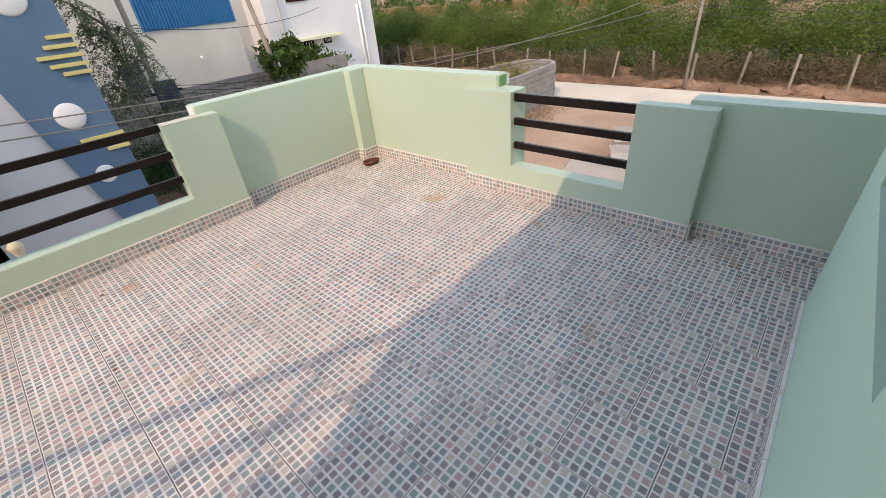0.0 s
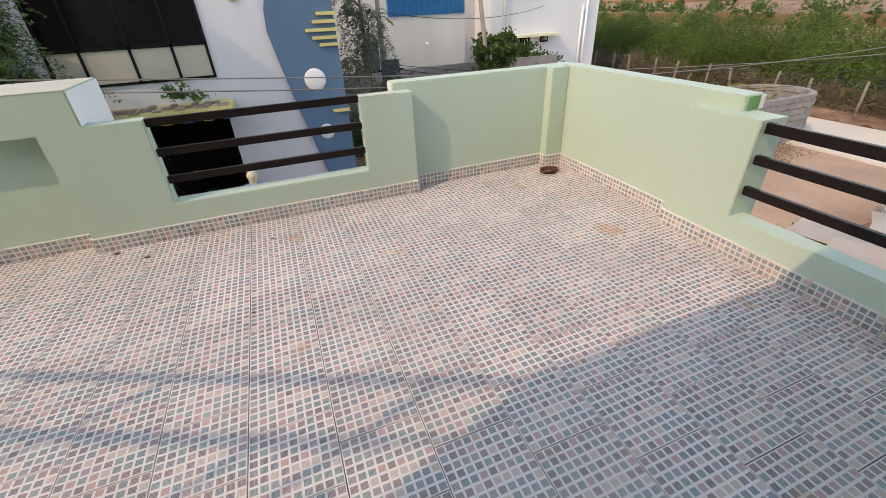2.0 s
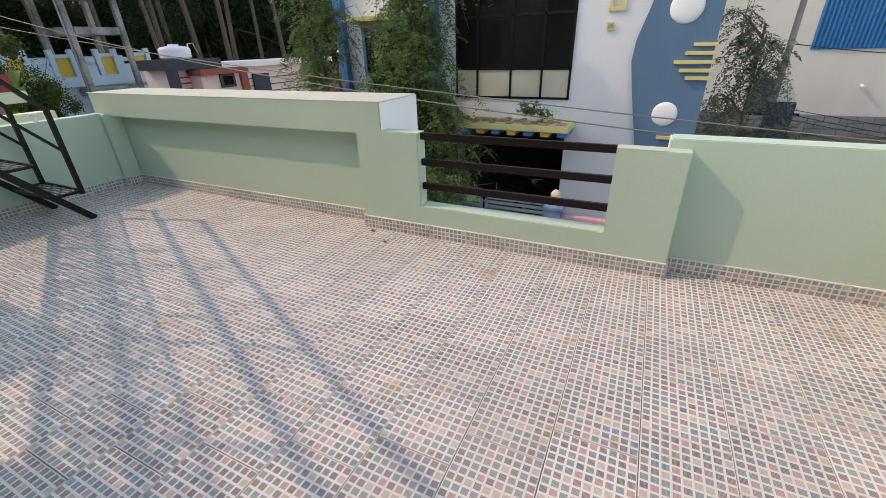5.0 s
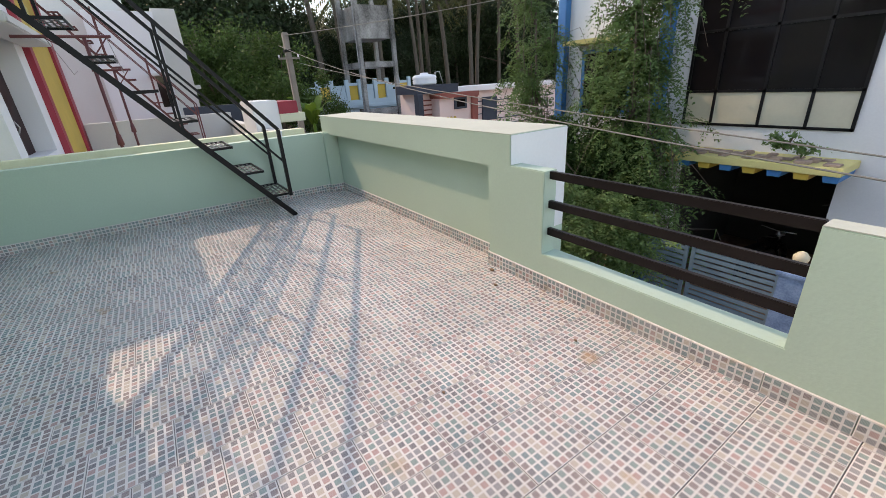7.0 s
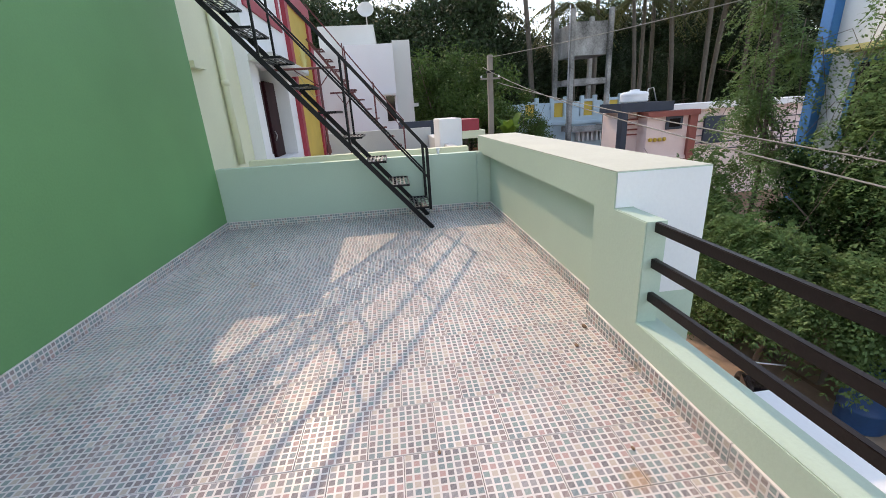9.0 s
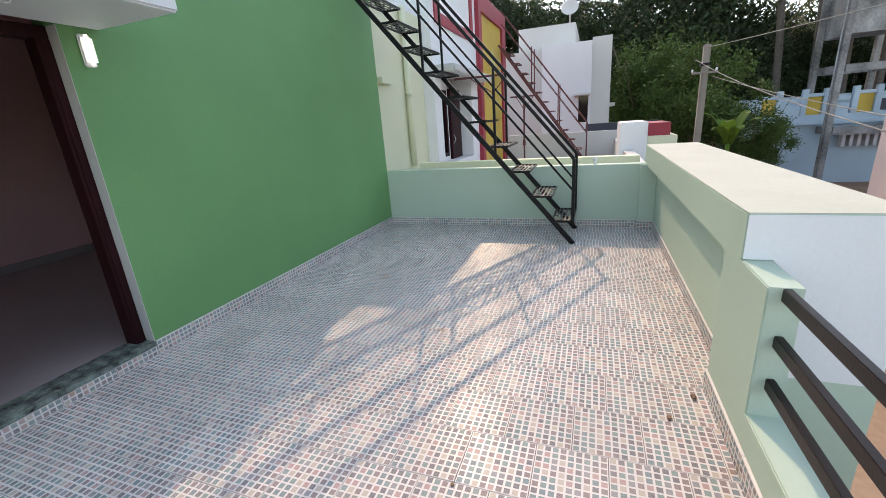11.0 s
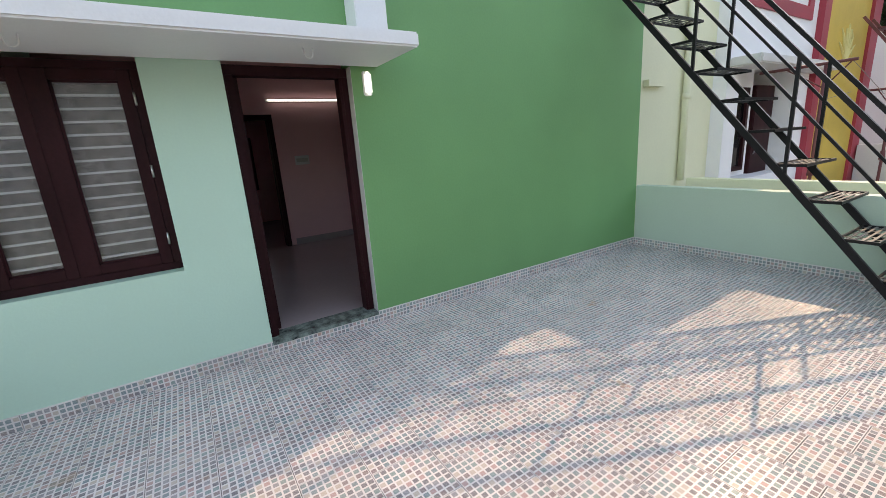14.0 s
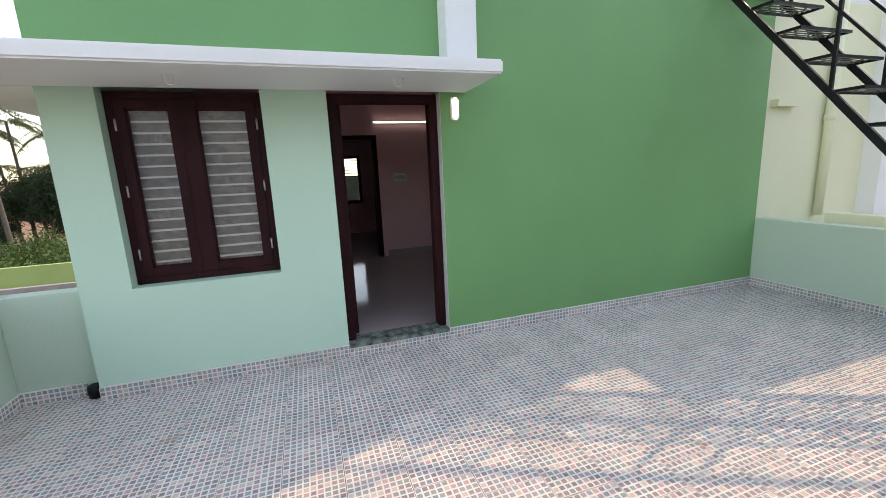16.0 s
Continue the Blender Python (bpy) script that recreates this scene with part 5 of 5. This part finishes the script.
# ---- beyond the lane to the right ----
def cream_house():
    ob = holder("blue_sheet_house", "cream house with a blue corrugated metal upper wall", "house", at=(6.5, 21, -3.3))
    part("wall", boxes((2.6, 9.5, 20, 27, -3.3, 1.35), (2.6, 5.9, 20, 27, 1.35, 5.0)), surface("grey_cream_paint", (0.62, 0.60, 0.55), 0.75, 0.1, 0.6, 20, 0.12, streaks=0.8), ob)
    n = 60
    outline = [(5.9 + 3.6 * k / n, 19.98 - 0.05 * (k % 2)) for k in range(n + 1)]
    bm = bmesh.new()
    low, high = [bm.verts.new((x, y, 0.9)) for x, y in outline], [bm.verts.new((x, y, 4.2)) for x, y in outline]
    back = [bm.verts.new((x, y + 0.06, z)) for x, y, z in ((5.9, 19.98, 0.9), (9.5, 19.98, 0.9), (9.5, 19.98, 4.2), (5.9, 19.98, 4.2))]
    for k in range(n):
        bm.faces.new((low[k], low[k + 1], high[k + 1], high[k]))
    bm.faces.new(back)
    part("sheet_wall", bm, BLUE_SHEET, ob, "bright blue corrugated sheet")
    part("service_box", boxes((4.6, 5.3, 19.8, 20, -1.6, 0.0), bevel=0.02), SLATE, ob, "grey meter panel")
    part("spout", tube([(7.6, 20, -0.2), (7.6, 19.8, -0.25)], 0.05), TANK, ob)
    return ob


cream_house()


def far_white_house():
    ob = holder("white_two_storey_house", "white two storey house with barred window and sunshade", "house", at=(16, 24, -3.3))
    part("wall", boxes((12.4, 19.5, 23, 31, -3.3, 6.0)), PALE_WALL, ob)
    part("side_wall", boxes((10.6, 12.4, 25, 31, -3.3, 6.0)), GREY_WALL, ob)
    for x0, x1, z0, z1 in ((13.8, 15.05, 1.35, 3.2), (13.85, 14.9, -1.9, -0.55), (15.6, 16.1, -0.85, -0.5)):
        win = part("window", boxes((x0, x0 + 0.08, 22.93, 23, z0, z1), (x1 - 0.08, x1, 22.93, 23, z0, z1), (x0, x1, 22.93, 23, z1 - 0.08, z1), (x0, x1, 22.93, 23, z0, z0 + 0.08)), DARK_WOOD, ob)
        part("pane", boxes((x0 + 0.08, x1 - 0.08, 22.96, 22.98, z0 + 0.08, z1 - 0.08)), TINT_GLASS, win)
        for k in range(5):
            x = x0 + (x1 - x0) * (k + 1) / 6
            part("bar", boxes((x - 0.015, x + 0.015, 22.92, 22.94, z0 + 0.08, z1 - 0.08)), GREY_WALL, win)
    part("sunshade", boxes((13.5, 16.6, 22.3, 23, -0.5, -0.38)), CREAM, ob)
    for x in (18.3, 18.6):
        part("pipe", tube([(x, 22.9, -3.3), (x, 22.9, 0.9 + (x - 18.3))], 0.07), TANK, ob, "white vent pipe")
    part("downpipe", tube([(13.2, 22.9, -3.3), (13.2, 22.9, 6)], 0.06), GREY_WALL, ob)
    return ob


far_white_house()
leafy_tree("bush", (9.2, 17.0, -3.3), 2.7, (1.1, 0.9, 0.9), 3500, 0.12, BUSH, 41, "round dark green shrub by the block wall", 0.06, 22, category="shrub")
leafy_tree("bush", (12.2, 19.0, -3.3), 2.0, (1.6, 0.8, 0.7), 2500, 0.12, BUSH, 42, "low green shrub below the white house", 0.05, 20, category="shrub")
pole_a = thing("steel_pole", tube([(4.3, 15, -3.3), (4.25, 15, 5.0)], 0.09, 0.06, 10), POLE, "grey steel power pole with a fuse box", "pole")
part("fuse_box", boxes((4.15, 4.75, 14.75, 14.9, -1.1, -0.2), bevel=0.02), SLATE, pole_a)
part("bracket", boxes((3.6, 4.9, 14.85, 14.92, -0.55, -0.48)), BLACK_IRON, pole_a)
thing("wooden_pole", tube([(9.5, 17, -3.3), (8.75, 17, 1.8)], 0.1, 0.08, 9), POLE, "leaning weathered wooden pole", "pole")
thing("field_pole", tube([(21.0, 4.96, -3.25), (21.0, 5.0, 3.5)], 0.07, 0.05, 9), POLE, "slim grey pole at the edge of the field", "pole")

# fence posts along the field
post_mesh = finish(boxes((-0.045, 0.045, -0.045, 0.045, -0.2, 1.25), bevel=0.01), "fence_post", surface("pale_stone", (0.24, 0.21, 0.175), 0.9, 0.25, 3, 30, 0.3))
fence = [(22.3 + 0.25 * math.sin(3 * k), -9 + 1.75 * k) for k in range(22)] + [(37 + 1.5 * math.sin(k), -5 + 3.4 * k) for k in range(14)]
for k, (x, y) in enumerate(fence):
    ob = tagged(new("fence_post", post_mesh), "leaning pale stone fence post at the field edge", "fence post", "field fence")
    ob.matrix_basis = pose(x, y, -3.25 if x < 30 else -2.2, 7 * math.sin(k * 2.3), 6 * math.sin(k * 1.7), 20 * k)
for z in (-2.35, -2.75):
    thing("fence_wire", tube([(22.3, -9, z), (22.35, 10, z - 0.03), (22.3, 28, z)], 0.004, sides=4), MAROON, "thin rusty wire strung along the fence posts", "wire", "field fence")

# scrub along the field
HEDGE = leaf_material("thorn_leaf", (0.055, 0.085, 0.016), through=0.2)
gen = np.random.default_rng(77)


def scrub(name, x0, x1, y0, y1, z0, tall, clumps, per, leaf, material, seed, label, wide=0.7, long=1.6):
    """Low domed bushes with leaves on their outer shells, joined as one."""
    pts = []
    for _ in range(clumps):
        c = np.array((gen.uniform(x0, x1), gen.uniform(y0, y1), 0))
        h = tall * gen.uniform(0.5, 1.0)
        q = gen.normal(size=(per, 3))
        q /= np.linalg.norm(q, axis=1)[:, None]
        q[:, 2] = np.abs(q[:, 2])
        q *= gen.uniform(0.55, 1.08, per)[:, None] + 0.16 * np.sin(q[:, :1] * 7 + c[0] * 5) * np.sin(q[:, 1:2] * 8 + c[1] * 3)
        q *= (wide * gen.uniform(0.7, 1.4), wide * gen.uniform(0.7, 1.4), h)
        q[:, 2] += z0 + max(0, c[0] - 24) * 0.085
        pts.append(q + c)
    mesh = leaf_mesh(name, np.concatenate(pts), leaf, material, seed, long=long)
    return tagged(new(name, mesh), label, "scrub", "", "stuff")


scrub("hedge", 23.9, 31, -16, 55, -3.3, 3.3, 280, 2000, 0.06, HEDGE, 51, "thick green thorn scrub along the field edge", 1.35)
# dark lumps fill the scrub; the shade inside it is put into their colour
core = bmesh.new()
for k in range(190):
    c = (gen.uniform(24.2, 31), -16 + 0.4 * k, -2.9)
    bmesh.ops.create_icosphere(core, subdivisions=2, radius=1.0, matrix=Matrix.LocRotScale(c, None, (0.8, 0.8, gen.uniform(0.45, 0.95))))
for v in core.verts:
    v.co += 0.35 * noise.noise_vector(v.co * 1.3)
tagged(thing("hedge_shade", core, surface("hedge_painted_shade", (0.022, 0.03, 0.012), 0.95, 0.5, 1.5, 9, 0.6), "dark lumps inside the thorn scrub that stand in for shade", "scrub"), kind="stuff")
scrub("brushwood", 22.7, 23.7, -16, 42, -3.3, 1.5, 220, 330, 0.03, DRYBUSH, 52, "dry grey brushwood under the scrub", 0.6, 9)
scrub("far_scrub", 40, 58, -20, 90, -3.3, 1.8, 200, 70, 0.28, BUSH, 53, "scattered far bushes in the red field")
scrub("back_scrub", 4, 24, -30, -14.5, -3.3, 2.6, 300, 300, 0.1, BUSH, 54, "green scrub behind the back wall")
for k in range(7):
    copy_thing(lime, pose(30.5 + 1.5 * math.sin(k * 2), -8 + 6.5 * k, -4.6, 0, 0, 50 * k) @ Matrix.Scale(0.62, 4))
bank = bmesh.new()
for k in range(60):
    y = -16 + k
    bmesh.ops.create_icosphere(bank, subdivisions=3, radius=0.6, matrix=Matrix.LocRotScale((21.6 + 0.3 * math.sin(k * 1.9), y + 0.4 * math.sin(k), -3.3), None, (0.9, 1.2, 0.26 + 0.14 * math.sin(k * 2.7))))
for v in bank.verts:
    v.co += 0.18 * noise.noise_vector(v.co * 1.7) + 0.09 * noise.noise_vector(v.co * 5.3)
tagged(thing("earth_bank", bank, EARTH, "uneven bank of red earth beside the road", "bank"), kind="stuff")
structure("ground_terraces", boxes((44, 60, -40, 90, -2.2, -0.75), (62, 90, -60, 120, -1.2, 0.35)), DRY, "dry terraced field", "ground")


# block wall that curves at the road corner
def block_wall(name, path, courses, top, label):
    wall = holder(name, label, "wall", at=(*path[0], -3.3))
    mesh = finish(boxes((-0.195, 0.195, -0.09, 0.09, -0.095, 0.095), bevel=0.008), "block", BLOCK)
    lengths = [(Vector(b) - Vector(a)).length for a, b in zip(path, path[1:])]
    total = sum(lengths)

    def at(s):
        for (a, b), d in zip(zip(path, path[1:]), lengths):
            if s <= d:
                return Vector(a).lerp(Vector(b), s / d), math.degrees(math.atan2(b[1] - a[1], b[0] - a[0]))
            s -= d
        return Vector(path[-1]), math.degrees(math.atan2(path[-1][1] - path[-2][1], path[-1][0] - path[-2][0]))

    for c in range(courses):
        s = 0.2 if c % 2 else 0.4
        while s < total:
            p, turn = at(s)
            ob = new("block", mesh)
            ob.parent = wall
            ob.matrix_parent_inverse = Matrix.Translation(wall.location).inverted()
            ob.matrix_basis = pose(p.x, p.y, top - 0.1 - 0.2 * c, 0, 0, turn)
            s += 0.4
    return wall


bend = [(17.0 + 1.0 * math.cos(a), 10.2 + 1.0 * math.sin(a)) for a in np.linspace(-1.5, 1.5, 9)]
block_wall("block_wall", [(12.0, 9.3), (15.0, 9.2), *bend, (15.5, 11.6), (12.5, 12.4)], 8, -1.72, "grey concrete block wall curving at the road corner")
block_wall("block_wall", [(2.6, 18.2), (11.0, 18.2)], 3, -0.95, "grey concrete block boundary wall")
thing("boundary_wall", boxes((2.6, 13.5, 18.25, 18.4, -3.3, -0.97), bevel=0.01), BLOCK, "plain grey boundary wall", "wall")
thing("back_wall", boxes((3.2, 26, -12.2, -12.0, -3.3, -1.38), bevel=0.01), BLOCK, "grey block wall behind the house", "wall")
thing("green_compound_wall", boxes((6, 30, -14.2, -14.0, -3.3, -1.05), bevel=0.01), surface("lime_paint", (0.33, 0.42, 0.14), 0.75, 0.15, 0.7, 20, 0.1), "lime green compound wall", "wall")
tuft = []
for _ in range(1600):
    c = np.array((gen.uniform(12.5, 16.8), gen.uniform(9.9, 11.4), -3.2))
    tuft.append(c + gen.normal(size=(4, 3)) * (0.05, 0.05, 0.4) + (0, 0, 0.7))
tagged(new("dry_grass", leaf_mesh("dry_grass", np.concatenate(tuft), 0.055, leaf_material("straw", (0.17, 0.15, 0.06)), 61, long=7)), "tall dry yellow grass inside the block wall", "grass", kind="stuff")


# stacked sheets on iron frames below the side gap
def sheet_stack(x, y, turn, n, label):
    ob = holder("sheet_stack", label, "sheet stack", "stacked sheets")
    for k in range(n):
        bm = bmesh.new()
        grid = []
        for i in range(9):
            u = -1.1 + 2.2 * i / 8
            grid.append([bm.verts.new((u, v, 0.95 + 0.09 * k + 0.18 * math.cos(u * 1.3) + 0.03 * math.sin(5 * u + k))) for v in (-0.8 + 0.06 * k, 0.8 + 0.04 * k)])
        for p, q in zip(grid, grid[1:]):
            bm.faces.new((p[0], p[1], q[1], q[0]))
        bmesh.ops.solidify(bm, geom=bm.faces[:], thickness=0.04)
        part("sheet", bm, TARP, ob)
    for u in (-1.0, -0.35, 0.35, 1.0):
        for v in (-0.7, 0.7):
            part("leg", tube([(u, v, 0), (u, v, 1.0)], 0.03, sides=6), TANK, ob, "white pipe leg")
    for v in (-0.7, 0.7):
        part("cross_bar", tube([(-1.1, v, 0.9), (1.1, v, 0.9)], 0.025, sides=6), TANK, ob)
    ob.matrix_basis = pose(x, y, -3.28, 0, 0, turn) @ Matrix.Scale(0.6, 4)
    return ob


sheet_stack(9.6, 3.45, 20, 2, "dusty white sheets stacked on a pipe frame")
sheet_stack(10.9, 3.5, 25, 3, "dusty curved white sheets stacked on a pipe frame")
sheet_stack(12.4, 4.0, 25, 3, "dusty curved white sheets stacked by the lane")
sheet_stack(10.0, 4.2, 10, 1, "dusty white sheet laid on a pipe frame")
rods = holder("iron_rods", "loose bundle of rusty iron rods beside the sheets", "rods", at=(13.4, 3.6, -3.28))
for k in range(9):
    part("rod", tube([(12.7 + 0.05 * k, 3.0 + 0.1 * k, -3.2 + 0.25 * (k % 3)), (13.9 + 0.1 * math.sin(k), 4.4 - 0.1 * k, -2.7 + 0.06 * k)], 0.02, sides=5), MAROON, rods)
scrub("weeds", 8.6, 10.3, 3.4, 4.6, -3.3, 0.6, 34, 220, 0.035, BRIGHT_LEAF, 55, "low green weeds by the lane")
scrub("yard_brush", 2.8, 7.5, 13.6, 17.6, -3.3, 1.5, 60, 420, 0.05, DARK_LEAF, 57, "dark tangled brush in the yard by the pole", 0.7)
scrub("rubble_weeds", 12, 16, 8.3, 9.0, -3.3, 0.3, 22, 110, 0.035, DRYBUSH, 56, "rubble and dry weeds at the foot of the block wall")

# the street and all beyond lie a little lower and farther than drawn above
beyond |= set(scene.objects) - nearby
for group, centre, shift in ((west, Vector((1.63, 2.2, 1.37)), Vector((0, 0.35, -0.25))), (beyond, Vector((1.0, 0.8, 1.36)), Vector())):
    grow = Matrix.Translation(centre + shift) @ Matrix.Scale(1.135, 4) @ Matrix.Translation(-centre)
    for ob in group:
        if ob.parent is None:
            ob.matrix_basis = grow @ ob.matrix_basis

# the power pole in the lane, with the cables that it carries
pole = thing("power_pole", boxes((-13.8, -13.6, 5.88, 6.06, -3.9, 3.09), bevel=0.02), POLE, "square weathered concrete power pole with cross arm", "pole")
part("cross_arm", boxes((-13.6, -13.54, 5.6, 6.3, 2.28, 2.34), bevel=0.006), POLE, pole)
part("clamp", boxes((-13.84, -13.56, 5.84, 6.1, 2.5, 2.58), bevel=0.01), BLACK_IRON, pole, "dark iron clamp")
for y in (5.62, 6.25):
    part("insulator", lathe([(0.012, 0), (0.032, 0.015), (0.024, 0.04), (0.032, 0.055), (0.014, 0.085)], 10, (-13.57, y, 2.34)), TANK, pole)
cable([(-13.6, 5.97, 3.0), (4.66, 17.1, 4.56)], 0.011, 0.4)
cable([(-17.5, 6.2, 2.75), (45.0, 5.9, 1.2)], 0.008, 2.0, start=0.063)
cable([(-17.5, 5.7, 3.6), (45.0, 5.4, 5.96)], 0.008, 4.49, start=0.063)

# ---- tiles of the skirting and the floor ----
SIZE, STEP = 0.3045, 0.3075
shapes = {}


def tile(parent, x0, x1, y0, y1, thick, local):
    """One tile with softened edges; alike cuts share a mesh. local: where its own origin lies in it."""
    key = tuple(round(c, 3) for c in (x0 - local[0], x1 - local[0], y0 - local[1], y1 - local[1], thick))
    if key not in shapes:
        a, b, c, d, t = key
        e = 0.0015
        bm = bmesh.new()
        low = [bm.verts.new((x, y, -t)) for x, y in ((a, c), (b, c), (b, d), (a, d))]
        mid = [bm.verts.new((x, y, -e)) for x, y in ((a, c), (b, c), (b, d), (a, d))]
        top = [bm.verts.new((x, y, 0)) for x, y in ((a + e, c + e), (b - e, c + e), (b - e, d - e), (a + e, d - e))]
        for p, q in ((low, mid), (mid, top)):
            for k in range(4):
                bm.faces.new((p[k], p[(k + 1) % 4], q[(k + 1) % 4], q[k]))
        bm.faces.new(top)
        shapes[key] = finish(bm, "tile", TILE)
    ob = new("tile", shapes[key])
    ob.parent = parent
    return ob


def run(parent, a, b, z=0.104):
    """Skirting tiles from a to b on the floor; the wall lies to the left of the way."""
    a, b = Vector((*a, 0)), Vector((*b, 0))
    way = (b - a).normalized()
    out = Vector((way.y, -way.x, 0))
    length, at = (b - a).length, 0.0
    turn = Matrix((way, Vector((0, 0, 1)), out)).transposed().to_4x4()
    while at < length - 0.01:
        cut = min(SIZE, length - at)
        ob = tile(parent, 0, cut, 0, z, 0.012, (0, 0))
        ob.matrix_basis = Matrix.Translation(a + way * at + out * 0.013) @ turn
        at += STEP


skirt = structure("baseboard", boxes((X0 + 0.07, -0.68, Y1 - 0.0005, Y1 - 0.0001, 0, 0.1)), JOINT, "mosaic tile skirting round the terrace", "baseboard")
corners = ((HX, 0), (DOOR_R, 0), (DOOR_L, 0), (X0, 0), (X0, 3.45), (X0 + 0.06, 3.45), (X0 + 0.06, Y1), (-0.672, Y1), (-0.672, YP), (1.597, YP), (1.597, Y1), (2.835, Y1),
           (2.835, 3.545), (X1, 3.545), (X1, 2.27), (XP, 2.27), (XP, 0.59), (X1, 0.59), (X1, -0.13), (2.6, -0.13))
for a, b in zip(corners, corners[1:]):
    high = 0.066 if a == (DOOR_R, 0) else 0.104
    run(skirt, a, b, high)

# floor tiles in columns across the terrace, each column shifted by half a tile
first = 0.285 - 14 * STEP
for i in range(25):
    x = first + i * STEP
    y = 1.327 + (STEP / 2 if i % 2 else 0.0) - 6 * STEP
    for j in range(15):
        a, b = max(x, X0), min(x + SIZE, X1)
        c, d = max(y + j * STEP, -0.13 if a > HX - 0.1 else 0.0), min(y + j * STEP + SIZE, Y1)
        if b - a < 0.01 or d - c < 0.01:
            continue
        ob = tile(floor, a, b, c, d, 0.012, (x, y + j * STEP))
        tilt = random.Random(i * 40 + j)
        ob.matrix_basis = pose(x, y + j * STEP, tilt.uniform(-0.0008, 0.0006), tilt.uniform(-0.1, 0.1), tilt.uniform(-0.1, 0.1), 0)
